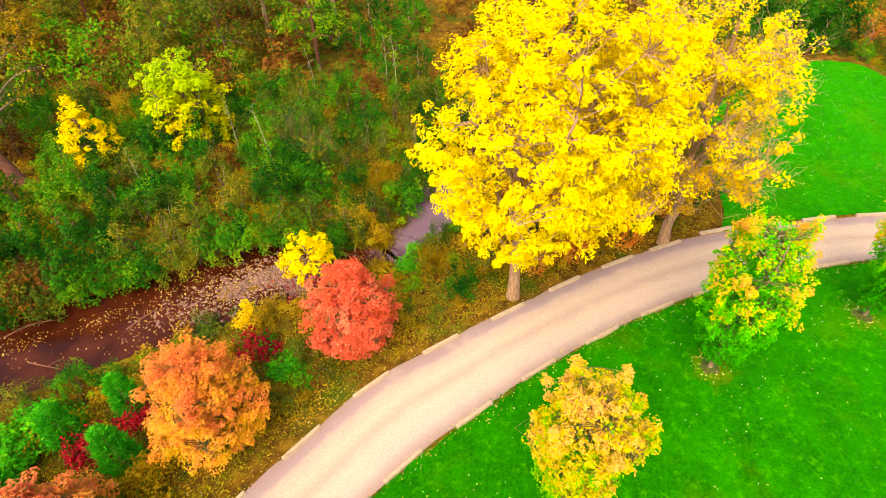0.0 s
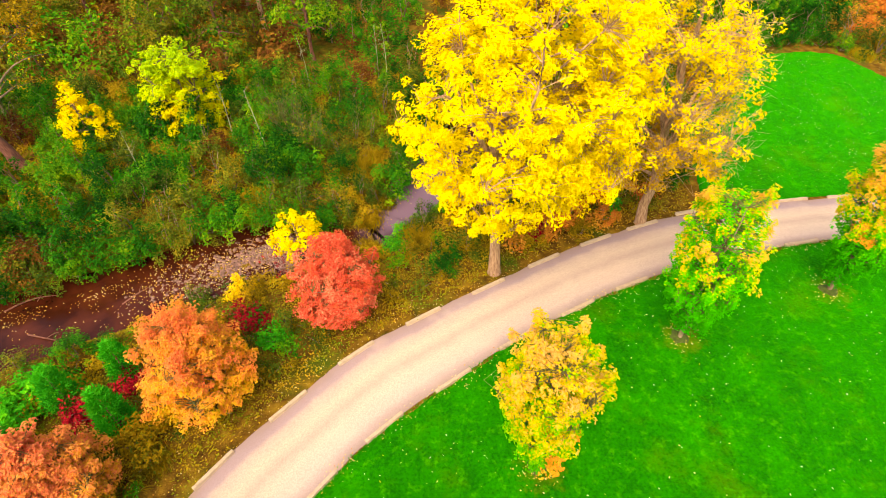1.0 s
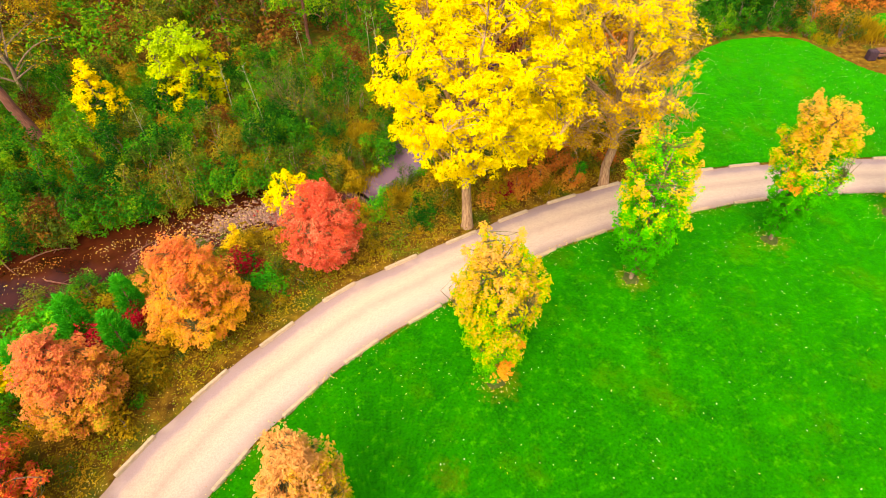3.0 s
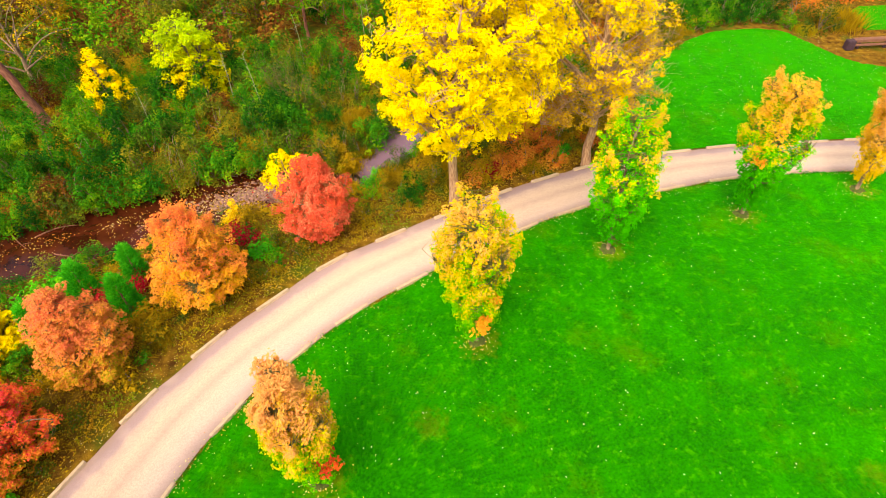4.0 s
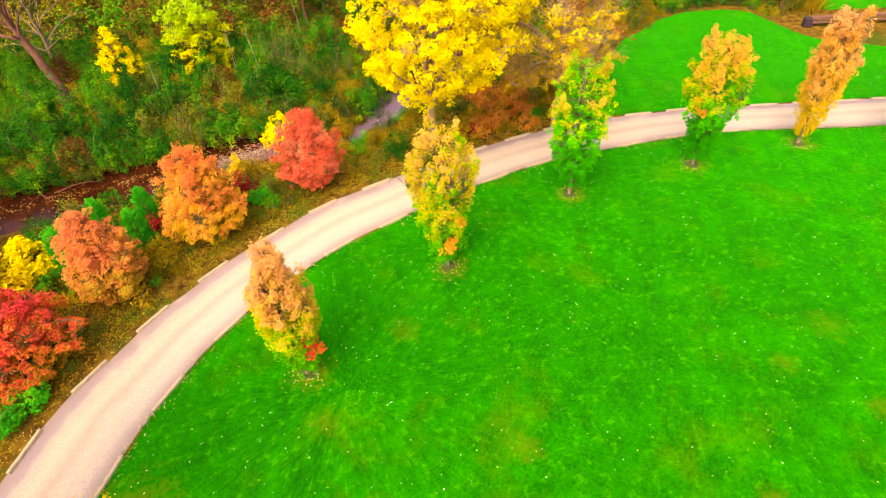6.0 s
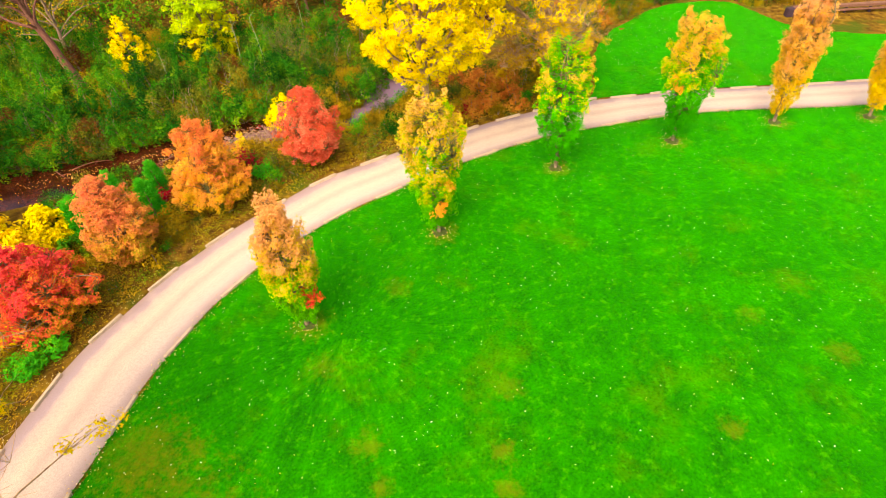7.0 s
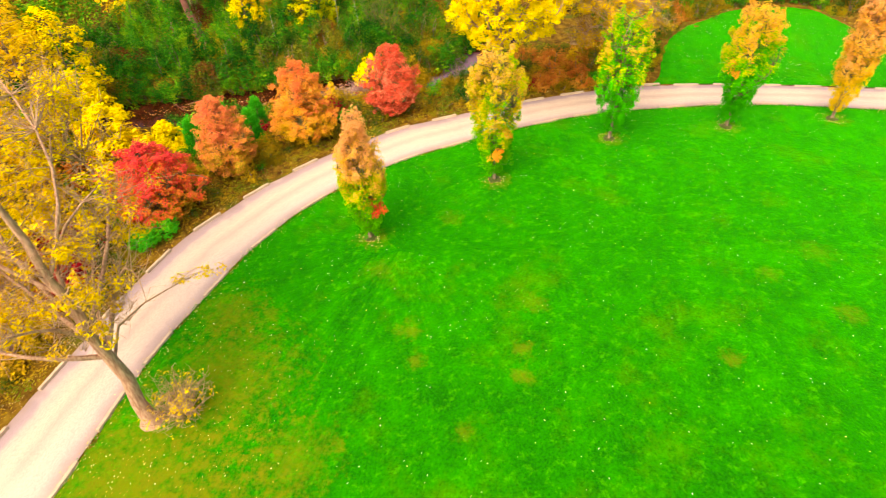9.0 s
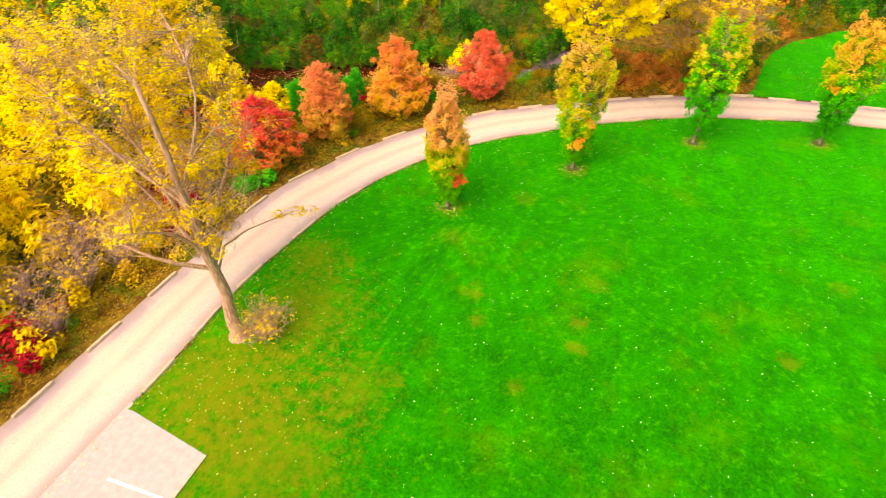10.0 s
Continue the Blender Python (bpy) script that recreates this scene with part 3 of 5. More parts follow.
def wavering(line, amount, seed):
    return line + np.array([[noise.noise((k * 0.13, seed, 0.5)) + 0.5 * noise.noise((k * 0.5, seed, 2.5)), noise.noise((k * 0.13, seed, 7.5)) + 0.5 * noise.noise((k * 0.5, seed, 4.5))] for k in range(len(line))]) * amount


ribbon("road", wavering(LEFT, 0.15, 1.0), wavering(RIGHT, 0.10, 2.0), -0.01, 0.05, 0.005, ROAD, "curving pale pinkish packed gravel park road", "road")


def flat_sheet(name, outline, z, material, label, category):
    bm = bmesh.new()
    face = bm.faces.new([bm.verts.new((x, y, z)) for x, y in outline])
    if face.normal.z < 0:
        face.normal_flip()
    bmesh.ops.triangulate(bm, faces=[face])
    me = bpy.data.meshes.new(name)
    bm.to_mesh(me)
    bm.free()
    me.materials.append(material)
    return tagged(new(name, me), label, category, kind="structure")


def ragged(line, amount, seed):
    r = np.random.default_rng(seed)
    return line + r.normal(size=line.shape) * amount


inner = ragged(RIGHT[:, :2] + (0.12, -0.10), 0.07, 5)
inner = [tuple(p) for p in inner if p[1] > -20.6]
flat_sheet("lawn", [(-10.7, -20.35), *inner, (395.81, 40.4), (395.57, -397.48), (-5.4, -400), (-5.55, -20.9)], 0.03, LAWN, "bright green mown lawn with straw-coloured patches", "lawn")
far_edge = smooth_line([(17.6, 26.8), (18.5, 31), (19.4, 37), (21.9, 42.3), (24.9, 45.5), (28.2, 48.7), (33, 50.2), (37, 49.5), (38.4, 46.6), (40.6, 42.6), (42.9, 41.0), (47, 39.6), (54, 38.6), (75, 38.5)], 0.4)
outer = [tuple(p) for p in LEFT + (-0.05, 0.15) if p[0] > 18.1][::-1]
flat_sheet("far_lawn", [tuple(p) for p in ragged(wavering(far_edge, 0.2, 3.0), 0.05, 8)] + outer, 0.035, LAWN, "bright green mown lawn beyond the road", "lawn")
flat_sheet("back_lawn", [(45.51, 49.13), (70.26, 49.45), (69.82, 55.69), (47.76, 55.58), (43.96, 52.4)], 0.03, LAWN, "mown green grass behind the timber rail", "lawn")
flat_sheet("parking_bay", [(-11.2, -20.0), (-10.5, -20.15), (-5.6, -20.88), (-5.4, -59.81), (-11.4, -59.91)], 0.022, SLAB, "grey-pink paved parking bay beside the road", "pavement")


def make_water_sheet():
    side = CREEK.copy()
    t = unit(np.gradient(side[:, :2], axis=0))
    nrm = np.c_[-t[:, 1], t[:, 0]]
    w = side[:, 2:3] + 1.2
    a, b = side[:, :2] + nrm * w, side[:, :2] - nrm * w
    verts = [(*p, WATER_Z) for q in zip(a, b) for p in q]
    faces = [(2 * k, 2 * k + 1, 2 * k + 3, 2 * k + 2) for k in range(len(a) - 1)]
    tagged(new("creek", from_arrays("creek", verts, faces, WATER)), "shallow dark brown creek water", "water", kind="structure")


make_water_sheet()

# ---- wheel stops and painted line ----


def make_wheel_stop():
    bm = bmesh.new()
    bmesh.ops.create_cube(bm, size=1)
    for v in bm.verts:
        v.co = Vector((v.co.x * 2.3, v.co.y * (0.26 if v.co.z < 0 else 0.17), v.co.z * 0.19 + 0.085))
    bmesh.ops.subdivide_edges(bm, edges=[e for e in bm.edges if abs(e.verts[0].co.x - e.verts[1].co.x) > 1], cuts=6)
    bmesh.ops.bevel(bm, geom=[e for e in bm.edges], offset=0.018, segments=1, affect="EDGES")
    r = random.Random(4)
    for v in bm.verts:
        v.co.z += r.uniform(-0.006, 0.006)
        v.co.y += r.uniform(-0.006, 0.006)
    me = bpy.data.meshes.new("wheel_stop")
    bm.to_mesh(me)
    bm.free()
    me.materials.append(CONCRETE)
    return tagged(new("wheel_stop", me), "long pale concrete wheel stop along the gravel road edge", "wheel stop", "wheel stops along the road")


STOP = make_wheel_stop()


def place_stop(line, x, y, sink, first=False):
    p = np.array([[x, y]])
    i = int(line_distance(p, line)[1][0])
    t = line[min(i + 2, len(line) - 1)] - line[max(i - 2, 0)]
    m = pose(x, y, -sink, 0, 0, math.degrees(math.atan2(t[1], t[0])))
    if first:
        STOP.matrix_basis = m
    else:
        copy_thing(STOP, m)


outer_stops = [(-16.02, -26.2), (-15.97, -21.76), (-15.88, -17.31), (-15.86, -12.8), (-15.82, -8.2), (-15.48, -3.75), (-14.43, 0.6), (-12.64, 4.68), (-10.3, 8.66), (-7.49, 12.03), (-4.42, 15.28), (-0.84, 17.86),
               (3.02, 20.17), (6.57, 22.33), (10.12, 24.15), (13.44, 25.58), (17.04, 26.95), (20.6, 27.5), (24.2, 28.1), (27.9, 28.45), (31.4, 28.6), (35, 28.85), (38.2, 29.0), (41.7, 29.3)]
inner_stops = [(-11.02, -18.2), (-11.2, -14.3), (-11.2, -10.2), (-10.55, -5.0), (-9.53, -0.36), (-7.68, 4.1), (-5.15, 7.8), (-2.4, 10.92), (0.98, 13.6), (4.44, 16.23), (8.17, 18.49), (11.68, 20.38), (15.1, 21.75), (19.0, 22.8), (23.1, 23.85), (27.2, 24.5)]
for k, (x, y) in enumerate(outer_stops):
    place_stop(LEFT, x, y, 0.07 if x > 18 else 0.02, k == 0)
for x, y in inner_stops:
    place_stop(RIGHT, x, y, 0.04)


def strip(name, a, b, width, z, tall, material, label, category):
    a, b = Vector((*a, 0)), Vector((*b, 0))
    bm = bmesh.new()
    bmesh.ops.create_cube(bm, size=1)
    for v in bm.verts:
        v.co = Vector((v.co.x * (b - a).length, v.co.y * width, v.co.z * tall))
    me = bpy.data.meshes.new(name)
    bm.to_mesh(me)
    bm.free()
    me.materials.append(material)
    ob = tagged(new(name, me), label, category, kind="structure")
    mid = (a + b) / 2
    ob.matrix_basis = pose(mid.x, mid.y, z, 0, 0, math.degrees(math.atan2((b - a).y, (b - a).x)))


strip("bay_line", (-9.05, -23.47), (-6.08, -23.24), 0.12, 0.026, 0.006, PAINT, "white painted parking line on the bay", "line")
strip("bay_line", (-9.05, -26.37), (-6.08, -26.17), 0.12, 0.026, 0.006, PAINT, "white painted parking line on the bay", "line")
strip("kerb", (-5.62, -20.92), (-5.3, -49.81), 0.13, 0.05, 0.12, CONCRETE, "thin pale concrete kerb at the bay's edge", "kerb")

# ---- trees ----


def dome(u):
    return max(0.06, 1 - u ** 2.2) ** 0.55


def egg(u):
    return min(1.0, (0.22 + u / 0.3) ** 0.6) * (1 - u ** 1.5) ** 0.85 * 0.97 + 0.03


def plump(u):
    return min(1.0, (0.30 + u / 0.32) ** 0.6) * max(0.03, 1 - u ** 2.3) ** 0.75


def skirted(u):
    return max(0.05, 1 - abs((u - 0.36) / (0.42 if u < 0.36 else 0.68)) ** 2.8) ** 0.55


def column(u):
    return 0.20 + 0.80 * math.sin(math.pi * min(1, u * 0.97 + 0.02)) ** 0.9


def vase(u):
    return 0.20 + 0.80 * math.sin(math.pi * min(1, 0.86 * u ** 1.15 + 0.03)) ** 0.85


def spread(u):
    return max(0.05, 1 - abs((u - 0.45) / 0.58) ** 2.4) ** 0.6


def flame(u):
    return max(0.05, math.sin(math.pi * min(1, u ** 0.75 * 0.9 + 0.12)))


row = "young maples along the lawn"
YOUNG = dict(clumps=1250, per=26, clump=0.2, size=0.135, flat=1.3, tufts=72, plume=(1.0, 0.45, 1.6), body=0.48, twig_r=0.012, bark_of_twigs=TWIG_OLIVE, base_r=0.11, limbs=10, wood=BARK_GREY, group=row, hollow=0.3)
tree("maple_tree", "young upright maple in copper and gold with one red spray", (-2.3, 1.0, 0.03), 11, 0.7, 9.5, 1.65, column, MAPLE_C, **YOUNG)
tree("maple_tree", "young upright golden maple with green and orange patches", (4.96, 9.12, 0.03), 12, 0.9, 10.5, 2.1, vase, MAPLE_A, **YOUNG)
tree("maple_tree", "young upright green maple with golden tips", (13.46, 16.45, 0.03), 13, 1.0, 10.6, 2.25, vase, MAPLE_B, **YOUNG)
tree("maple_tree", "young vase-shaped green maple turning orange at the top", (23.02, 19.9, 0.03), 14, 1.0, 10.4, 2.1, vase, MAPLE_D, **YOUNG)
tree("maple_tree", "young narrow maple in full copper orange colour", (31.75, 22.5, 0.03), 15, 0.9, 10.4, 1.7, vase, COPPER, **YOUNG)
tree("maple_tree", "young narrow maple in amber and copper leaf", (39.4, 23.0, 0.03), 16, 0.9, 9.6, 1.6, column, COPPER, **YOUNG)

for x, y, z, size in ((-1.45, 0.44, 3.5, 0.55), (-1.19, 0.53, 3.0, 0.45), (5.85, 8.45, 4.4, 0.5), (5.35, 8.0, 3.0, 0.5), (21.75, 19.25, 5.6, 0.5), (22.3, 18.85, 5.2, 0.4)):
    r = np.random.default_rng(int(900 + 10 * x))
    owner = min([o for o in bpy.data.objects if o.name.startswith("maple_tree")], key=lambda o: (o.location.x - x) ** 2 + (o.location.y - y) ** 2)
    owner_turn = owner.matrix_basis.inverted() @ Vector((x, y, z))
    mids = np.array(owner_turn) + r.normal(size=(7, 3)) * size * 0.5
    piece("leaf_spray", from_arrays("leaf_spray", *crown_leaves(r, mids, 30, size * 0.6, 0.16, z - 1), SPRAY if x < 0 else SPRAY_ORANGE), next(o for o in owner.children if o.name.startswith("crown")), "single spray of redder leaves")["kind"] = "stuff"

bank = "maples between road and creek"
ROUND = dict(clumps=960, per=37, clump=0.26, size=0.14, tufts=135, plume=(0.8, 0.8, 1.0), body=0.55, twig_r=0.013, bark_of_twigs=TWIG_OLIVE, base_r=0.12, limbs=10, wood=BARK_GREY, group=bank)
tree("maple_tree", "rounded red maple with orange lower leaves", (-18.2, 1.2, -0.05), 21, 0.1, 6.0, 3.7, plump, RED, **ROUND)
tree("maple_tree", "egg-shaped coral pink maple near the road", (-15.59, 6.81, -0.05), 22, 0.2, 6.9, 2.5, plump, CORAL, **ROUND)
tree("maple_tree", "egg-shaped bright orange maple near the creek", (-11.66, 12.57, -0.05), 23, 0.2, 7.3, 3.15, plump, ORANGE, **ROUND)
tree("maple_tree", "rounded brick-red maple beside the gravel road", (-5.5, 17.85, -0.05), 24, 0.6, 6.9, 2.75, plump, SCARLET, **ROUND)

tree("ash_tree", "tall spreading ash in brilliant yellow leaf", (3.4, 21.45, -0.06), 31, 6.2, 19.0, 5.8, skirted, YELLOW, 1480, 42, 0.34, 0.20, 0.34, 30, BARK_TAN, aspect=0.42, tufts=230, spread_by=(0.42, 0.42, 0.36), body=0.28, bark_of_twigs=TWIG, hollow=0.2, sprays=0, twig_r=0.012, limb_low=0.32, shift=(2.4, -1.5))
tree("ash_tree", "tall half-bare ash with thinning yellow leaves", (13.4, 25.95, -0.06), 32, 4.6, 17.0, 4.9, spread, ASH_GOLD, 1000, 38, 0.38, 0.19, 0.32, 24, BARK_TAN, aspect=0.42, tufts=120, spread_by=(0.6, 0.6, 0.5), bark_of_twigs=TWIG, hollow=0.3, sprays=3, spray=1.0, twig_r=0.015, bare=0.26, limb_low=0.28, shift=(-2.4, -2.5))
OLD_ASH = tree("ash_tree", "tall old ash with bare lower twigs and yellow top", (-8.78, -14.4, 0.03), 33, 6.8, 17.6, 4.7, spread, ASH_GOLD, 640, 44, 0.42, 0.20, 0.33, 12, BARK_ASH, aspect=0.42, tufts=80, spread_by=(0.6, 0.6, 0.5), bark_of_twigs=TWIG, hollow=0.3, sprays=4, spray=1.2, twig_r=0.018, bare=0.34, limb_low=0.34, offset=(-2.0, 1.2), shift=(-2.4, 2.0), flare=2.5)

rng = np.random.default_rng(34)
bough = [(0.1, 0.1, 4.7), (-0.5, 1.6, 5.3), (-0.3, 3.2, 5.2), (0.5, 4.8, 5.1), (1.1, 6.0, 4.9)]
piece("limb", Tubes().add(bough, (0.09, 0.06, 0.04, 0.026, 0.012), 6).mesh("limb", TWIG), OLD_ASH)
tips = np.array([(0.6, 5.0, 5.2), (1.0, 5.6, 5.0), (1.5, 5.9, 4.9), (0.9, 6.4, 4.8), (0.2, 5.2, 5.0), (1.7, 6.5, 4.7)])
spray_of = Tubes()
for p in tips:
    spray_of.add(bent(rng, bough[3], p, 4), (0.02, 0.016, 0.012, 0.006), 4)
tagged(piece("twig_growth", spray_of.mesh("twig_growth", TWIG), OLD_ASH), kind="stuff")
piece("leaf_spray", from_arrays("leaf_spray", *crown_leaves(rng, tips, 34, 0.45, 0.20, 4.0, 0.6, 0.4, 0.45), PALE_GOLD), OLD_ASH, "sparse yellow leaves on an overhanging bough")["kind"] = "stuff"

# golden trees beyond the bend
for k, (x, y, tall) in enumerate([(-24.24, 5.16, 6.0), (-26.72, -1.12, 7.5), (-24.71, -7.61, 7.0), (-28.22, -14.06, 8.0), (-31.56, 3.03, 7.5), (-33.35, -6.05, 9.0), (-23.71, -19.33, 6.5), (-37.16, 11.31, 11.0), (-40.73, 6.89, 11.5), (-44.95, 2.47, 12.0), (-29.59, 6.85, 7.5), (-39.11, -1.05, 10.5), (-35.94, 14.82, 9.5), (-45.19, 18.67, 9.5), (-28.9, 8.46, 7.0)]):
    tree("golden_tree", "golden yellow woodland tree beyond the road bend", (x, y, -0.05), 60 + k, 0.8, tall, tall * 0.38, plump, PALE_GOLD if k % 3 == 1 else YELLOW, 190, 28, 0.42, 0.26, 0.12, 8, BARK_GREY, hollow=0.3)

# ---- creek side woods: single trees ----
tree("yellow_tree", "small lime-yellow tree on the far creek bank", (-21.7, 38.6, -0.05), 41, 0.4, 7.4, 3.25, spread, LEMON, 300, 50, 0.42, 0.25, 0.12, 10, BARK_GREY, hollow=0.3, tufts=44, spread_by=(0.4, 0.4, 0.28), body=0.3)
tree("yellow_tree", "narrow golden young tree among green shrubs", (-28.9, 35.4, -0.05), 42, 0.3, 6.3, 1.9, flame, YELLOW, 150, 34, 0.36, 0.22, 0.08, 6, BARK_GREY)
tree("yellow_shrub", "bright yellow bush beside the creek", (-9.3, 23.6, -0.5), 43, 0.4, 3.4, 1.9, dome, YELLOW, 80, 30, 0.32, 0.22, 0.06, 6, BARK_GREY, kind="shrub")
tree("yellow_shrub", "bright yellow bush behind the maples", (-22.0, 8.3, -0.05), 44, 0.4, 3.2, 1.7, egg, YELLOW, 130, 36, 0.36, 0.25, 0.06, 6, BARK_GREY, kind="shrub")
tree("pine_tree", "tall leaning reddish trunk with sparse lower boughs", (-34.2, 33.0, -0.05), 45, 7.0, 16.0, 3.6, spread, OLIVE, 90, 40, 0.5, 0.24, 0.46, 12, BARK_RED, sprays=3, bare=0.6, limb_low=0.45).matrix_basis = pose(-34.2, 33.0, -0.05, 0, -10, 0)
tree("dead_tree", "grey leafless tree with wide crooked boughs", (-38.45, 39.31, -0.05), 46, 3.0, 9.5, 5.0, spread, PALE_GOLD, 90, 8, 0.6, 0.20, 0.25, 12, BARK_GREY, sprays=2, spray=1.2, bare=0.2, bark_of_twigs=TWIG_OLIVE, limb_low=0.2)

# tall canopy trees of the deep woods
rng = np.random.default_rng(55)
stands = [(-19.69, 55.52)] + [(x + rng.uniform(-2.5, 2.5), y + rng.uniform(-2.5, 2.5)) for x in range(-58, -9, 9) for y in (51, 59, 69)]
for k, (x, y) in enumerate(stands):
    if k in (0, 9, 17):
        tree("forest_tree", "tall woodland tree with a tan trunk and high thinning crown", (x, y, -0.05), 800 + k, 8.5, 16.0, 4.0, spread, OLIVE, 60, 44, 1.0, 0.32, 0.28, 5, BARK_ASH, hollow=0.2, limb_low=0.5)
    else:
        tall = rng.uniform(8.5, 12.5)
        tree("forest_tree", "woodland tree with a low olive and amber crown", (x, y, -0.05), 800 + k, rng.uniform(1.8, 3.2), tall, tall * 0.34, plump, (OLIVE, GREEN, AMBER, OLIVE, RUST_DEEP)[k % 5], 100, 38, 0.66, 0.25, 0.18, 5, BARK_RED, hollow=0.2, bark_of_twigs=TWIG_OLIVE)

# ---- shrubs ----


def shrub(name, label, material, radius, tall, leaves, size, seed, profile=dome, stems=5, clump=0.4, blades=False):
    rng = np.random.default_rng(seed)
    thing = tagged(new(name), label, "shrub")
    centres = crown_centres(rng, max(8, leaves // 40), 0.15, tall, radius, profile, 0.3)
    for k in range(stems):
        c = centres[rng.integers(len(centres))]
        piece("stem", Tubes().add(bent(rng, (c[0] * 0.1, c[1] * 0.1, -0.15), c, 5), (0.04, 0.035, 0.028, 0.02, 0.01), 5).mesh("stem", BARK_GREY), thing)
    if blades:
        roots = np.c_[rng.normal(size=(leaves, 2)) * radius * 0.42, np.full(leaves, -0.1)]
        v, f = blade_arrays(rng, roots, tall, 0.04, 0.3)
    else:
        v, f = crown_leaves(rng, centres, 40, clump, size, tall * 0.3, 1.1)
    piece("foliage", from_arrays("foliage", v, f, material), thing)
    sparse = crown_leaves(rng, centres[::2], 17, clump * 1.2, size * 1.65, tall * 0.3, 1.1)
    ARRAYS["newest"] = (*sparse, material)
    return thing


ARRAYS, FAR = {}, {}
KINDS = {}
for key, name, label, mat, radius, tall, leaves, size, prof, blades in [
        ("g1", "green_shrub", "leafy green shrub on the creek bank", GREEN, 1.5, 2.6, 1320, 0.17, dome, False),
        ("g2", "green_shrub", "tall leafy green willow shrub", GREEN, 1.3, 3.6, 1320, 0.17, flame, False),
        ("g3", "green_shrub", "wide leafy green thicket on the bank", GREEN, 1.9, 2.0, 1320, 0.17, dome, False),
        ("o1", "olive_shrub", "olive green thinning creek shrub", OLIVE, 1.5, 2.4, 1100, 0.16, dome, False),
        ("o2", "olive_shrub", "tall olive thinning creek shrub", OLIVE, 1.2, 3.4, 1100, 0.16, flame, False),
        ("f1", "bright_shrub", "low bright green leafy shrub", FRESH, 0.9, 1.1, 900, 0.18, dome, False),
        ("a1", "tall_grass", "clump of tall amber grass", AMBER, 1.3, 0.95, 1100, 0.2, dome, True),
        ("a2", "amber_shrub", "low amber and brown bush", AMBER, 1.2, 1.5, 1100, 0.17, dome, False),
        ("r1", "rust_shrub", "rusty red-brown autumn bush", RUST, 1.3, 1.9, 1200, 0.18, dome, False),
        ("d1", "brown_shrub", "dull brown woodland bush", RUST_DEEP, 1.3, 1.9, 1200, 0.18, dome, False),
        ("c1", "crimson_shrub", "low crimson autumn bush", CRIMSON, 0.8, 1.1, 700, 0.16, dome, False),
        ("sa", "low_weed", "low amber weed on the grassy bank", AMBER, 0.55, 0.6, 120, 0.13, dome, False),
        ("so", "low_weed", "low olive weed on the grassy bank", OLIVE, 0.6, 0.6, 120, 0.13, dome, False),
        ("sg", "low_weed", "low green weed on the grassy bank", GREEN, 0.6, 0.7, 120, 0.14, dome, False),
        ("sr", "low_weed", "low rusty weed on the grassy bank", RUST, 0.6, 0.7, 120, 0.14, dome, False),
        ("y1", "golden_shrub", "golden yellow woodland shrub", PALE_GOLD, 1.4, 2.6, 1200, 0.22, egg, False)]:
    KINDS[key] = shrub(name, label, mat, radius, tall, leaves, size, 100 + len(KINDS), prof, blades=blades, stems=2 if key[0] == "s" else 5)
    ARRAYS[key] = ARRAYS["newest"]
used = set()


def put(key, x, y, scale=1.0, turn=0.0, tall=1.0):
    z = float(height(np.array([[x, y]]))[0])
    m = pose(x, y, max(z, -1.2), 0, 0, turn) @ Matrix.Diagonal((scale, scale, scale * tall, 1))
    if key in used:
        ob = copy_thing(KINDS[key], m)
    else:
        used.add(key)
        ob = KINDS[key]
    ob.matrix_basis = m
    return ob


def put_far(key, x, y, scale, turn, tall=1.0):
    """A plant of the distant woods, which are joined by kind."""
    v, f, material = ARRAYS[key]
    a = radians(turn)
    w = (v * (scale, scale, scale * tall)) @ np.array([[math.cos(a), math.sin(a), 0], [-math.sin(a), math.cos(a), 0], [0, 0, 1]]) + (x, y, max(-1.2, float(height(np.array([[x, y]]))[0])))
    FAR.setdefault(material.name, []).append((w, f, material))


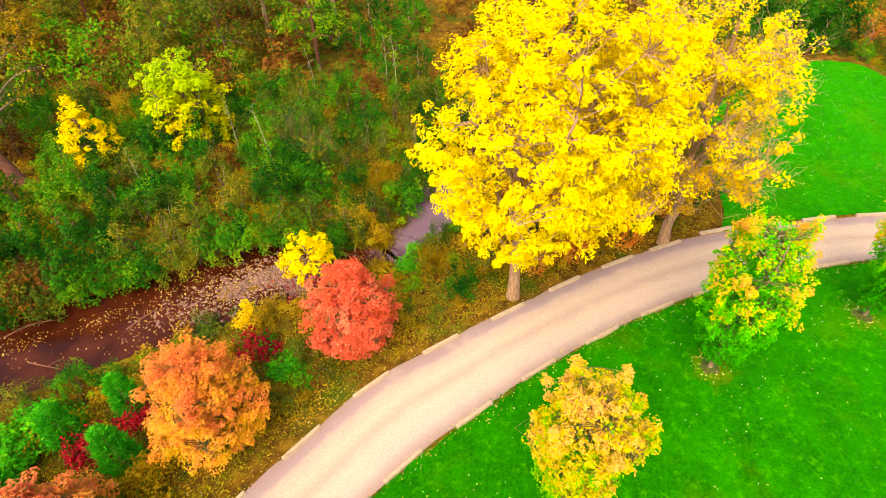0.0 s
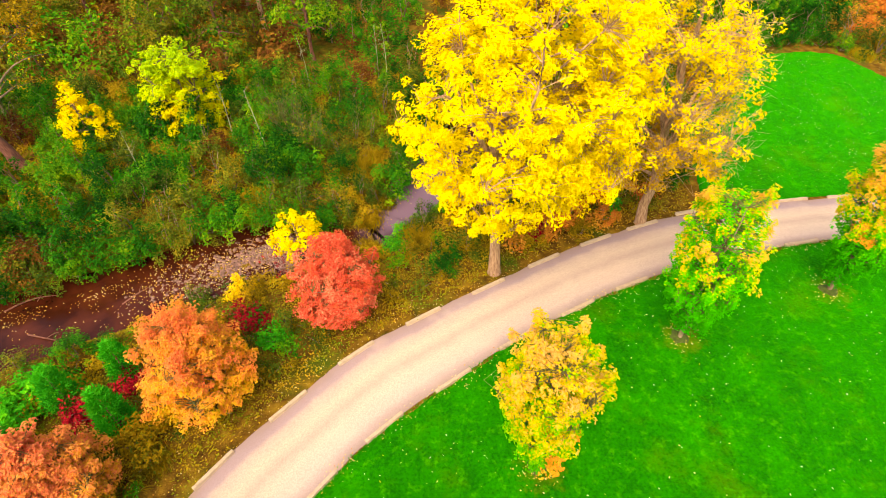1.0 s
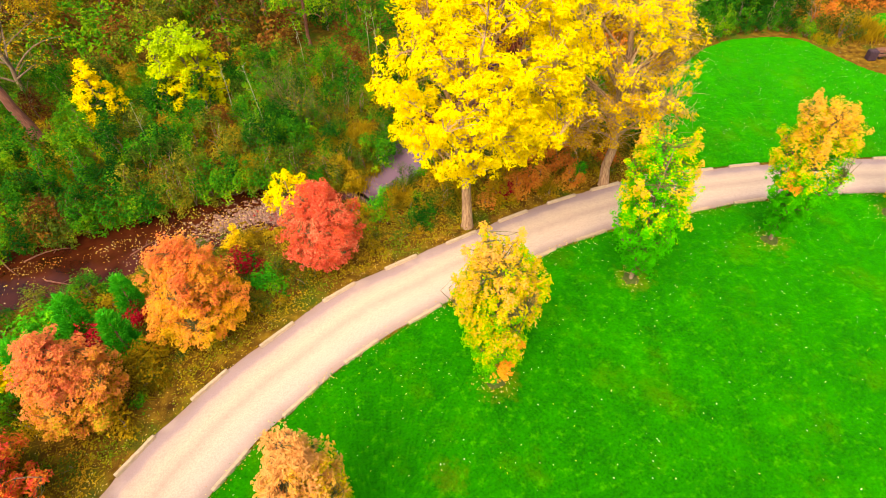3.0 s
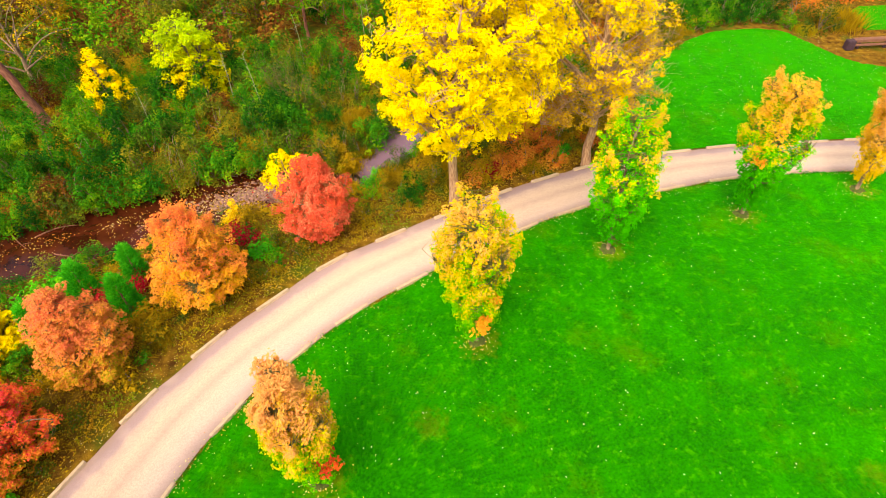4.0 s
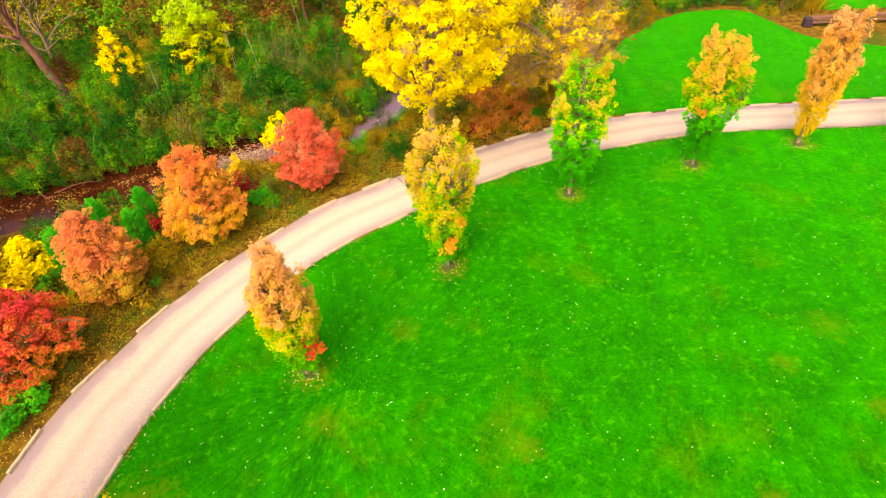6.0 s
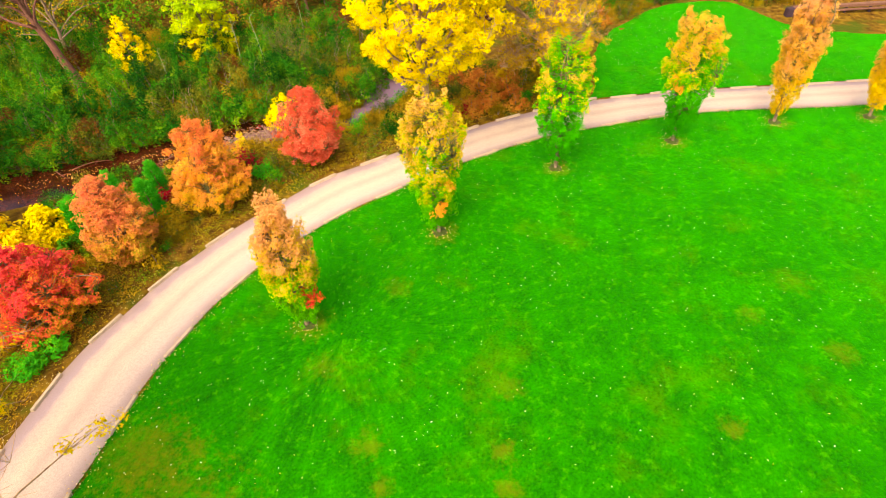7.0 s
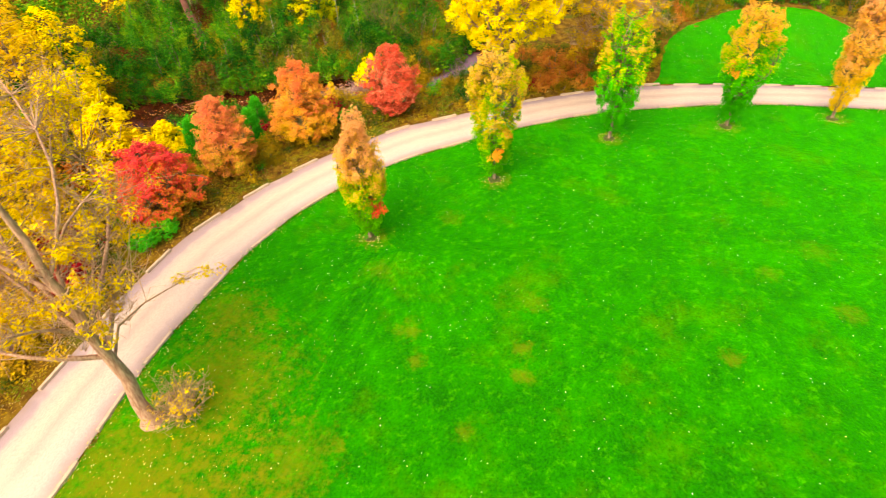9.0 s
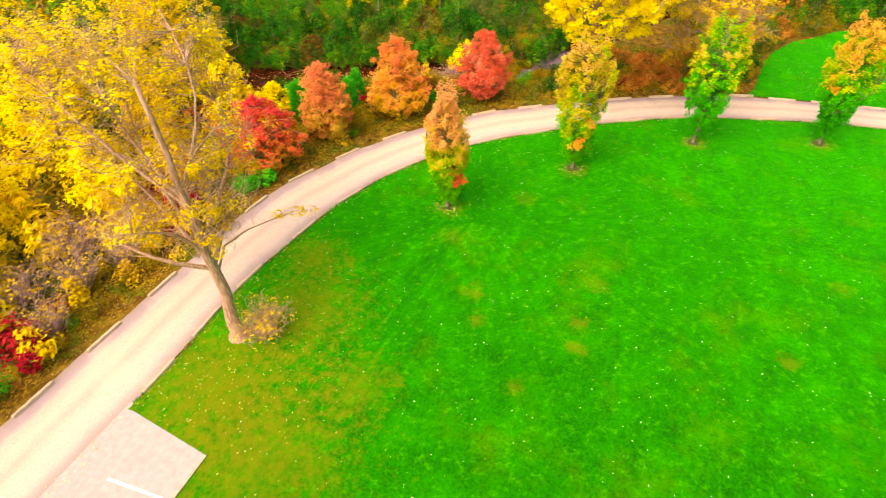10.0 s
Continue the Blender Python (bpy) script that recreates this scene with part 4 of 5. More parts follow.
# named plants on the near bank
for key, x, y, s in [("g1", 0.28, 21.96, 0.8), ("a1", -5.2, 24.4, 0.8), ("o1", -1.2, 26.4, 0.7), ("f1", -3.0, 26.2, 0.7), ("o1", -4.9, 29.4, 0.8), ("a2", -6.8, 28.6, 0.9), ("a1", 1.6, 27.2, 0.9), ("g2", -10.1, 53.1, 1.3), ("g1", -6.7, 54.2, 1.5), ("g2", -4, 48.3, 1.3), ("g1", -7.1, 47.3, 1.3), ("g2", -12.6, 54.5, 1.4), ("g1", -10.2, 46.4, 1.2), ("g1", -4.7, 43.3, 1.1), ("g2", -15.2, 58.7, 1.5), ("g2", -9.7, 59.8, 1.6), ("g2", -5.4, 60.2, 1.6), ("g1", -15.2, 44.6, 1.3), ("f1", -19.4, 42.8, 1.2), ("f1", -23.5, 30.5, 1.4), ("g1", -8.7, 26.2, 0.8),
                     ("f1", -3.42, 24.46, 0.9), ("f1", 11.64, 27.35, 0.75), ("a2", -11.47, 19.17, 0.9), ("y1", -11.9, 19.38, 0.75), ("o1", -15.08, 19.52, 0.7), ("c1", -11.26, 17.46, 1.2), ("c1", -10.1, 16.92, 0.9),
                     ("f1", -9.15, 16.18, 1.0), ("o1", -8.53, 17.05, 0.7), ("g1", -20.03, 14.94, 0.8), ("g3", -18.51, 15.48, 0.6), ("o1", -22.21, 13.83, 0.9), ("f1", -21.13, 11.96, 1.62), ("f1", -19.82, 12.51, 1.35), ("g3", -23.98, 12.09, 0.8),
                     ("f1", -21.57, 10.56, 1.49), ("c1", -17.65, 11.4, 1.3), ("c1", -16.25, 13.16, 1.0), ("a2", -14.31, 10.25, 0.9), ("a1", -13.35, 8.8, 0.7), ("a2", -14.74, 9.66, 0.7), ("g3", -23.11, 9.61, 0.8), ("g1", -19.72, 6.71, 0.8),
                     ("f1", -16.76, -1.05, 1.1), ("f1", -17.3, -2.37, 1.0), ("g3", -20.71, 0.2, 0.7), ("y1", 9.9, 30.59, 0.7), ("a2", 9.24, 24.83, 0.7), ("r1", 10.98, 26.12, 0.7), ("a2", 6.42, 26.88, 0.9), ("r1", 8.52, 26.03, 0.9), ("r1", 10.34, 28.37, 1.1), ("r1", 7.05, 25.31, 0.8), ("o1", 11.5, 28.99, 1.0), ("a2", 5.68, 24.39, 1.0), ("r1", 7.97, 28.94, 1.3),
                     ("a2", 12.26, 29.92, 1.0), ("o2", 5.02, 27.23, 0.9), ("r1", 12.38, 32.69, 1.2), ("a2", -1.97, 23.12, 0.7), ("a1", -1.48, 24.67, 0.8), ("o1", 1.68, 23.57, 0.8), ("a1", 2.66, 25.09, 0.9), ("c1", 6.17, 24.76, 0.9),
                     ("c1", -19.71, -7.13, 2.2), ("c1", -19.03, -20.29, 2.0), ("r1", -20.48, -8.34, 1.2), ("y1", -22.59, -4.16, 1.2), ("y1", -19.04, -10.84, 0.9), ("o1", -19.16, -4.67, 0.8), ("c1", -21.37, -4, 2.2), ("c1", -22.7, -5.4, 1.8)]:
    put(key, x, y, s, x * 77 % 360)

rng = np.random.default_rng(19)
gx, gy = np.meshgrid(np.arange(-26, 20, 1.45), np.arange(-26, 36, 1.45), indexing="ij")
spots = np.c_[gx.ravel(), gy.ravel()] + rng.uniform(-0.7, 0.7, (gx.size, 2))
reach, (water, at) = outside(spots), line_distance(spots, CREEK)
water = water - CREEK[at, 2]
across = ((CREEK[np.minimum(at + 1, len(CREEK) - 1)] - CREEK[np.maximum(at - 1, 0)])[:, :2] * np.c_[(spots - CREEK[at, :2])[:, 1], -(spots - CREEK[at, :2])[:, 0]]).sum(1)
for (x, y), d, w, far in zip(spots, reach, water, across):
    if d < 1.5 or d > 11 or w < 0.3 or far > 0 or (x > 15 and y > 20):
        continue
    bright = noise.noise((x * 0.2, y * 0.2, 4.0)) + rng.normal() * 0.25
    key = rng.choice(["sa", "sa", "so"]) if bright > -0.05 else rng.choice(["so", "sg", "sa"])
    if x > 3.5 and y > 22:
        key = rng.choice(["sr", "sa", "sr", "so"])
    put(key, x, y, rng.uniform(0.7, 1.35), rng.uniform(0, 360), rng.uniform(0.8, 1.3))

conifer = None
for x, y, s in [(-15.7, 10.8, 1.15), (-19.0, 12.0, 1.1), (-16.7, 13.8, 1.0), (-19.8, 8.8, 1.15)]:
    if conifer is None:
        rng = np.random.default_rng(77)
        conifer = tagged(new("arborvitae"), "small dense green cone-shaped arborvitae", "conifer", "arborvitae by the maples")
        piece("trunk", Tubes().add([(0, 0, -0.1), (0, 0, 0.8), (0, 0, 2.4)], (0.07, 0.06, 0.01), 7).mesh("trunk", BARK_RED), conifer)
        c = crown_centres(rng, 260, 0.05, 3.0, 0.62, lambda u: (1 - u) ** 0.55 * min(1, 0.55 + 2.2 * u) + 0.02, 0.8)
        n = len(c) * 16
        cc = np.repeat(c, 16, 0) + rng.normal(size=(n, 3)) * (0.07, 0.07, 0.10)
        away = unit(cc * (1, 1, 0)) * 0.5
        v, f = blade_arrays(rng, cc, 0.13, 0.045, 0.35)
        v = v + np.repeat(away, 5, 0) * np.tile(np.array([0, 0, 0.06, 0.14, 0.06])[:, None], (n, 1))
        piece("foliage", from_arrays("foliage", v, f, CONIFER), conifer)
        ob = conifer
    else:
        ob = copy_thing(conifer, pose(x, y, 0))
    ob.matrix_basis = pose(x, y, float(height(np.array([[x, y]]))[0]), 0, 0, x * 50) @ Matrix.Diagonal((1.3 * s, 1.3 * s, s, 1))

# thickets of the far bank
rng = np.random.default_rng(9)


def creek_side(xy):
    """Metres from the water on the far bank (plus) or the near bank (minus); 0 within the creek."""
    d, i = line_distance(xy, CREEK)
    t = CREEK[np.minimum(i + 1, len(CREEK) - 1)] - CREEK[np.maximum(i - 1, 0)]
    off = xy - CREEK[i, :2]
    return np.maximum(d - CREEK[i, 2], 0) * np.sign(t[:, 0] * off[:, 1] - t[:, 1] * off[:, 0])


def scatter(x0, x1, y0, y1, gap, jitter=0.4):
    gx, gy = np.meshgrid(np.arange(x0, x1, gap), np.arange(y0, y1, gap), indexing="ij")
    xy = np.c_[gx.ravel(), gy.ravel()]
    return xy + rng.uniform(-jitter, jitter, xy.shape) * gap


field = scatter(-46, 5, 10, 46, 2.0)
side = creek_side(field)
for (x, y), s in zip(field, side):
    if s < 0.45 or (abs(x + 21.7) < 1.8 and abs(y - 38.6) < 1.8) or (-38 < x < -32.3 and 29.8 < y < 35.8):
        continue
    n = noise.noise((x * 0.14, y * 0.14, 5.5)) + rng.normal() * 0.16
    amber_zone = math.exp(-((x + 3.5) / 6.0) ** 2 - ((y - 33) / 8) ** 2) + math.exp(-((x + 9.5) / 4.0) ** 2 - ((y - 28.2) / 2.0) ** 2)
    if amber_zone > 0.35:
        key = rng.choice(["a1", "o1", "a2", "o1", "g3"])
    elif n > 0.24:
        key = rng.choice(["o1", "o2", "g2", "a2"])
    elif n < -0.45:
        key = rng.choice(["d1", "a2", "o2"])
    else:
        key = rng.choice(["g1", "g2", "g3", "g1", "g2", "g3", "o2"])
    put(key, x, y, rng.uniform(0.75, 1.25), rng.uniform(0, 360), rng.uniform(0.85, 1.2))

# shrubs that hang over the water of the far bank
t = unit(np.gradient(CREEK[:, :2], axis=0))
for k in range(0, len(CREEK), 3):
    x, y, w = CREEK[k]
    if not (-46 < x < 4 and y < 46):
        continue
    off = w + rng.uniform(0.1, 0.7)
    x, y = x - t[k, 1] * off, y + t[k, 0] * off
    tan = -11 < x < -4.5
    ob = put(rng.choice(["a1", "a2", "g1"]) if tan else rng.choice(["g1", "g3", "g1", "o1"]), x, y, rng.uniform(0.7, 0.9) if tan else rng.uniform(0.9, 1.2), rng.uniform(0, 360))

# deep woods behind
for x, y in scatter(-78, -46, -2, 46, 4.2):
    if abs(creek_side(np.array([[x, y]]))[0]) > 1.0:
        put_far(rng.choice(["g1", "g2", "o2", "y1", "a2"]), x, y, rng.uniform(1.4, 2.2), rng.uniform(0, 360))
field = scatter(-75, 34, 46, 84, 4.0)
for x, y in field:
    if creek_side(np.array([[x, y]]))[0] < 0.8 and x < 5:
        continue
    if x > 19 and y < 56:
        continue
    n = noise.noise((x * 0.09, y * 0.09, 2.5)) + rng.normal() * 0.2
    key = rng.choice(["d1", "d1", "a2", "o2"]) if n > 0.05 else rng.choice(["g2", "g1", "o2", "d1"]) if n > -0.3 else rng.choice(["o2", "a2", "g1"])
    put_far(key, x, y, rng.uniform(1.3, 2.1) * (0.55 if -13 < x < 2 else 1), rng.uniform(0, 360), rng.uniform(0.9, 1.3))
# woods beyond the road bend
field = scatter(-48, -17.5, -46, 9, 2.7)
for x, y in field:
    s = creek_side(np.array([[x, y]]))[0]
    if abs(s) < 0.9 or (x > -20.5 and y > -3.5):
        continue
    n = noise.noise((x * 0.12, y * 0.12, 8.5)) + rng.normal() * 0.2
    key = rng.choice(["y1", "y1", "a2", "o1"]) if n > (-0.15 if y > -3 else -0.55) else rng.choice(["g1", "g2", "o2", "r1"])
    near = x > -21
    put_far(key, x, y, rng.uniform(0.6, 0.9) if near else rng.uniform(1.1, 1.7), rng.uniform(0, 360), rng.uniform(0.9, 1.2))
# border of the far lawn
edge = far_edge[8:-20:3]
for k, p in enumerate(edge):
    t = far_edge[min(8 + 3 * k + 1, len(far_edge) - 1)] - far_edge[8 + 3 * k]
    nrm = np.array([-t[1], t[0]]) / (np.linalg.norm(t) + 1e-9)
    if p[0] > 38:
        break
    for off, s in ((1.5, 0.8), (3.4, 1.3), (5.8, 1.7)):
        q = p + nrm * (off + rng.uniform(-0.5, 0.5))
        n = rng.uniform()
        key = ("g1" if n < 0.5 else "g2") if 28 < p[0] < 35 else rng.choice(["a2", "o1", "g1", "a1", "r1"])
        put(key, q[0], q[1], s * rng.uniform(0.85, 1.15), rng.uniform(0, 360))
for x, y in scatter(36, 78, 58, 76, 3.0):
    put_far(rng.choice(["a2", "d1", "r1", "o1", "g1"]), x, y, rng.uniform(1.2, 1.8), rng.uniform(0, 360))
for key in KINDS:
    if key not in used:
        put(key, -30, 60)
for name, plants in FAR.items():
    base, verts, faces = 0, [], []
    for w, f, material in plants:
        verts.append(w)
        faces.append(f + base)
        base += len(w)
    tagged(new("far_thicket", from_arrays("far_thicket", np.concatenate(verts), np.concatenate(faces), material)), "distant autumn thicket of " + name.replace("_", " "), "woods", kind="stuff")

# ---- timber rail beyond the far lawn ----


def beam(name, size, at, material, parent, turn=0.0):
    bm = bmesh.new()
    bmesh.ops.create_cube(bm, size=1)
    for v in bm.verts:
        v.co = Vector((v.co.x * size[0], v.co.y * size[1], v.co.z * size[2]))
    bmesh.ops.bevel(bm, geom=list(bm.edges), offset=min(size) * 0.12, segments=1, affect="EDGES")
    me = bpy.data.meshes.new(name)
    bm.to_mesh(me)
    bm.free()
    me.materials.append(material)
    ob = piece(name, me, parent)
    ob.matrix_basis = pose(*at, 0, 0, turn)
    return ob


rail = tagged(new("timber_rail"), "long low brown timber rail on posts over leaf litter", "rail")
for z, y in ((0.75, 0.0), (0.40, -0.06)):
    beam("beam", (14.0, 0.22, 0.2), (7.0, y, z), TIMBER, rail)
beam("top_board", (14.0, 0.55, 0.08), (7.0, 0.16, 0.9), TIMBER, rail)
for k in range(6):
    beam("post", (0.2, 0.24, 0.95), (0.6 + 2.6 * k, 0.1, 0.42), DARKWOOD, rail)
beam("end_block", (0.8, 0.75, 0.95), (-0.3, 0.05, 0.42), DARKWOOD, rail)
rail.matrix_basis = pose(41.9, 44.9, 0, 0, 0, 3)

# ---- ground cover ----


def scattered(name, label, category, xy, z, material, size, aspect=0.6):
    n = len(xy)
    nrm = unit(np.c_[rng.normal(size=(n, 2)) * 0.3, np.ones(n)])
    me = from_arrays(name, *leaf_arrays(rng, np.c_[xy, z], nrm, size, aspect, 0.15), material)
    return tagged(new(name, me), label, category, kind="stuff")


def inner_side(xy):
    d, i = line_distance(xy, RIGHT)
    t = RIGHT[np.minimum(i + 1, len(RIGHT) - 1)] - RIGHT[np.maximum(i - 1, 0)]
    off = xy - RIGHT[i]
    return -d * np.sign(t[:, 0] * off[:, 1] - t[:, 1] * off[:, 0])


xy = rng.uniform((-12, -34), (58, 27), (7000, 2))
deep = inner_side(xy)
keep = (deep > 0.1) & ((xy[:, 0] > -5.4) | (xy[:, 1] > -20))
xy = xy[keep & (rng.uniform(size=len(xy)) < 0.35 + 0.65 * np.exp(-deep / 6))]
scattered("fallen_leaves", "pale yellow leaves scattered over the lawn", "fallen leaves", xy, np.full(len(xy), 0.06), PALE_LITTER, 0.085, 0.42)
xy = rng.uniform((20, 29), (44, 50), (1300, 2))
scattered("fallen_leaves", "pale leaves scattered over the far lawn", "fallen leaves", xy, np.full(len(xy), 0.06), PALE_LITTER, 0.085, 0.42)
i = rng.integers(0, len(RIGHT), 2200)
xy = RIGHT[i] + rng.normal(size=(2200, 2)) * 0.28 + (0.12, -0.1)
scattered("fallen_leaves", "yellow leaves gathered along the inner road edge", "fallen leaves", xy, np.full(len(xy), 0.055), LITTER, 0.08)
xy = rng.uniform((-26, -30), (22, 34), (60000, 2))
out = outside(xy)
k = (out > 0.0) & (out < 14) & (creek_side(xy) < -0.3) & (xy[:, 0] < 17.3)
k &= rng.uniform(size=len(xy)) < np.where(out < 1.6, 1.0, 0.55)
xy = xy[k][:7000]
scattered("fallen_leaves", "brown and yellow leaf litter on the road bank", "fallen leaves", xy, height(xy) + 0.05, LITTER, 0.07)
xy = (rng.normal(size=(1700, 2)) * (4.2, 1.2)) @ np.array([[0.87, 0.49], [-0.49, 0.87]]) + (-13.17, 23.8)
z = np.maximum(height(xy), WATER_Z) + 0.03
scattered("fallen_leaves", "pale leaves washed onto the gravel bar", "fallen leaves", xy, z, LITTER, 0.09)
k = np.flatnonzero((CREEK[:, 0] > -31) & (CREEK[:, 0] < -12))
k = k[rng.integers(0, len(k), 1000)]
flow = unit(np.gradient(CREEK[:, :2], axis=0))[k]
off = np.where(rng.uniform(size=1000) < 0.7, 0.9 + 0.55 * rng.normal(size=1000), rng.uniform(-2, 2, 1000)) * (1 + 0.3 * np.sin(k * 0.21))
xy = CREEK[k, :2] + np.c_[-flow[:, 1], flow[:, 0]] * off[:, None] + flow * rng.normal(size=(1000, 1)) * 0.4
xy = xy[np.array([noise.noise((x * 0.35, y * 0.35, 6.0)) for x, y in xy]) + 0.3 * rng.normal(size=1000) > -0.05]
scattered("floating_leaves", "tan leaves drifting in a raft on the creek", "fallen leaves", xy, np.full(len(xy), WATER_Z + 0.02), LITTER, 0.1)
for x, y, turn, long in ((-26.5, 19.9, 25, 3.2), (-24.2, 17.2, -12, 2.4), (-19.8, 20.6, 50, 2.0), (-28.6, 18.6, -35, 2.8)):
    branch = Tubes().add(bent(rng, (-long / 2, 0, 0.04), (long / 2, 0, 0.10), 6, 0.06), (0.06, 0.055, 0.05, 0.04, 0.03, 0.015), 6)
    branch.add(bent(rng, (0.1 * long, 0, 0.08), (0.35 * long, 0.5, 0.22), 4, 0.1), (0.03, 0.025, 0.018, 0.008), 5)
    ob = tagged(new("fallen_branch", branch.mesh("fallen_branch", BARK_RED)), "bare brown branch lying in the shallow creek", "branch")
    ob.matrix_basis = pose(x, y, WATER_Z - 0.06, 0, 0, turn)
xy = rng.uniform((38, 43), (62, 60), (6000, 2))
xy = xy[(xy[:, 1] > 52.5 - (xy[:, 0] - 38) * 1.2 + rng.normal(size=len(xy))) & (xy[:, 1] > 43.5)]
scattered("fallen_leaves", "yellow leaf litter round the timber rail", "fallen leaves", xy, np.full(len(xy), 0.05), BROWN_LITTER, 0.11)


def pebbles():
    base = bmesh.new()
    bmesh.ops.create_icosphere(base, subdivisions=1, radius=1)
    co = np.array([v.co[:] for v in base.verts])
    fc = np.array([[v.index for v in f.verts] for f in base.faces])
    base.free()
    n = 1500
    xy = (rng.normal(size=(n, 2)) * (2.9, 1.0)) @ np.array([[0.87, 0.49], [-0.49, 0.87]]) + (-12.96, 23.79)
    z = np.maximum(height(xy), WATER_Z - 0.03)
    size = rng.uniform(0.04, 0.15, n)
    v = (co[None] * (size[:, None] * rng.uniform(0.7, 1.3, (n, 3)) * (1, 1, 0.6))[:, None] + np.c_[xy, z][:, None]).reshape(-1, 3)
    f = (fc[None] + (np.arange(n) * len(co))[:, None, None]).reshape(-1, 3)
    tagged(new("gravel_stones", from_arrays("gravel_stones", v, f, STONE, True)), "brown stones of the gravel bar in the creek", "stones", kind="stuff")


pebbles()


def bank_grass(name, label, xy, tall, wide, material, splay=0.6):
    z = height(xy)
    me = from_arrays(name, *blade_arrays(rng, np.c_[xy, z - 0.03], tall, wide, splay), material)
    tagged(new(name, me), label, "grass", kind="stuff")


xy = rng.uniform((-28, -34), (22, 36), (200000, 2))
out = outside(xy)
k = (out > 0.55 + 0.2 * rng.normal(size=len(xy))) & (out < 13) & (creek_side(xy) < -0.2) & (xy[:, 0] < 17.3)
k &= np.array([noise.noise((x * 0.35, y * 0.35, 1.0)) for x, y in xy]) + rng.normal(size=len(xy)) * 0.25 > -0.35
bank_grass("bank_grass", "rough amber and olive grass between road and creek", xy[k][:24000], 0.26, 0.05, WEEDS, 0.9)
herbs = xy[k][24000:]
herbs = np.concatenate([herbs, herbs + rng.normal(size=herbs.shape) * 0.2])[:60000]
lift = rng.uniform(0.02, 0.24, len(herbs))
scattered("bank_herbs", "low olive and golden herbs on the road bank", "herbs", herbs, height(herbs) + lift, WEEDS, 0.13)
xy = rng.uniform((-48, 10), (6, 48), (60000, 2))
xy = xy[creek_side(xy) > 0.0]
bank_grass("undergrowth", "dense low undergrowth on the far creek bank", xy[:16000], 0.6, 0.10, WEEDS, 0.9)
i = rng.integers(0, len(RIGHT), 9000)
xy = RIGHT[i] + (0.14, -0.12) + rng.normal(size=(9000, 2)) * 0.10
me = from_arrays("lawn_edge", *blade_arrays(rng, np.c_[xy[xy[:, 1] > -20], np.full((xy[:, 1] > -20).sum(), 0.0)], 0.13, 0.04, 0.8), BLADES)
tagged(new("lawn_edge_grass", me), "uncut grass fringe along the road edge", "grass", kind="stuff")

xy = rng.normal(size=(420, 2)) * (3.0, 4.0) + (-7.8, -16.5)
xy = xy[(inner_side(xy) > 0.05) & (xy[:, 1] > -20.4)]
scattered("fallen_leaves", "tawny leaves under the old ash", "fallen leaves", xy, np.full(len(xy), 0.055), LITTER, 0.07)

# ---- mulch rings and twiggy growth ----
for k, (x, y) in enumerate([(-2.3, 1.0), (4.96, 9.12), (13.46, 16.45), (23.02, 19.9), (31.75, 22.5), (39.4, 23.0)]):
    r = np.random.default_rng(300 + k)
    ring = [(0.0, 0.0, 0.10)]
    for rad, z in ((0.18, 0.10), (0.34, 0.07), (0.5, 0.015)):
        ring += [(rad * q * math.cos(a), rad * q * math.sin(a), z + r.normal() * 0.012 * (rad < 0.7)) for a, q in zip(np.arange(14) * 2 * math.pi / 14, r.uniform(0.8, 1.2, 14))]
    faces = [(0, 1 + i, 1 + (i + 1) % 14) for i in range(14)] + [(1 + m * 14 + i, 15 + m * 14 + i, 15 + m * 14 + (i + 1) % 14, 1 + m * 14 + (i + 1) % 14) for m in range(2) for i in range(14)]
    ob = tagged(new("mulch_ring", from_arrays("mulch_ring", ring, faces, MULCH, True)), "small tan mulch ring round a maple trunk", "mulch", "mulch rings on the lawn")
    ob.matrix_basis = pose(x, y, 0.022)
    around = r.normal(size=(110, 2)) * 0.5 + (x, y)
    scattered("fallen_leaves", "dry tan leaves and clippings round a maple trunk", "fallen leaves", around, np.full(110, 0.05), LITTER, 0.09)


def twig_shrub(label, seed, radius, tall, stems, material, leaves, count):
    rng = np.random.default_rng(seed)
    thing = tagged(new("bare_shrub"), label, "shrub")
    wood, tips = Tubes(), []
    for _ in range(stems):
        a, d = rng.uniform(0, 6.28), rng.uniform(0.2, 1) * radius
        tip = np.array([d * math.cos(a), d * math.sin(a), tall * rng.uniform(0.5, 1.05)])
        line = bent(rng, tip * (0.12, 0.12, 0) - (0, 0, 0.1), tip, 5, 0.1)
        wood.add(line, (0.022, 0.018, 0.014, 0.01, 0.004), 4)
        for _ in range(5):
            q = line[rng.integers(2, 5)]
            end = q + unit(rng.normal(size=3) + (0, 0, 0.6)) * rng.uniform(0.25, 0.6)
            wood.add(bent(rng, q, end, 3, 0.15), (0.009, 0.007, 0.003), 3)
            tips.append(end)
    tagged(piece("twig_growth", wood.mesh("twig_growth", material), thing), kind="stuff")
    tips = np.array(tips)[rng.permutation(len(tips))[:count]]
    piece("foliage", from_arrays("foliage", *crown_leaves(rng, tips, 4, 0.15, 0.14, 0.3), leaves), thing)
    return thing


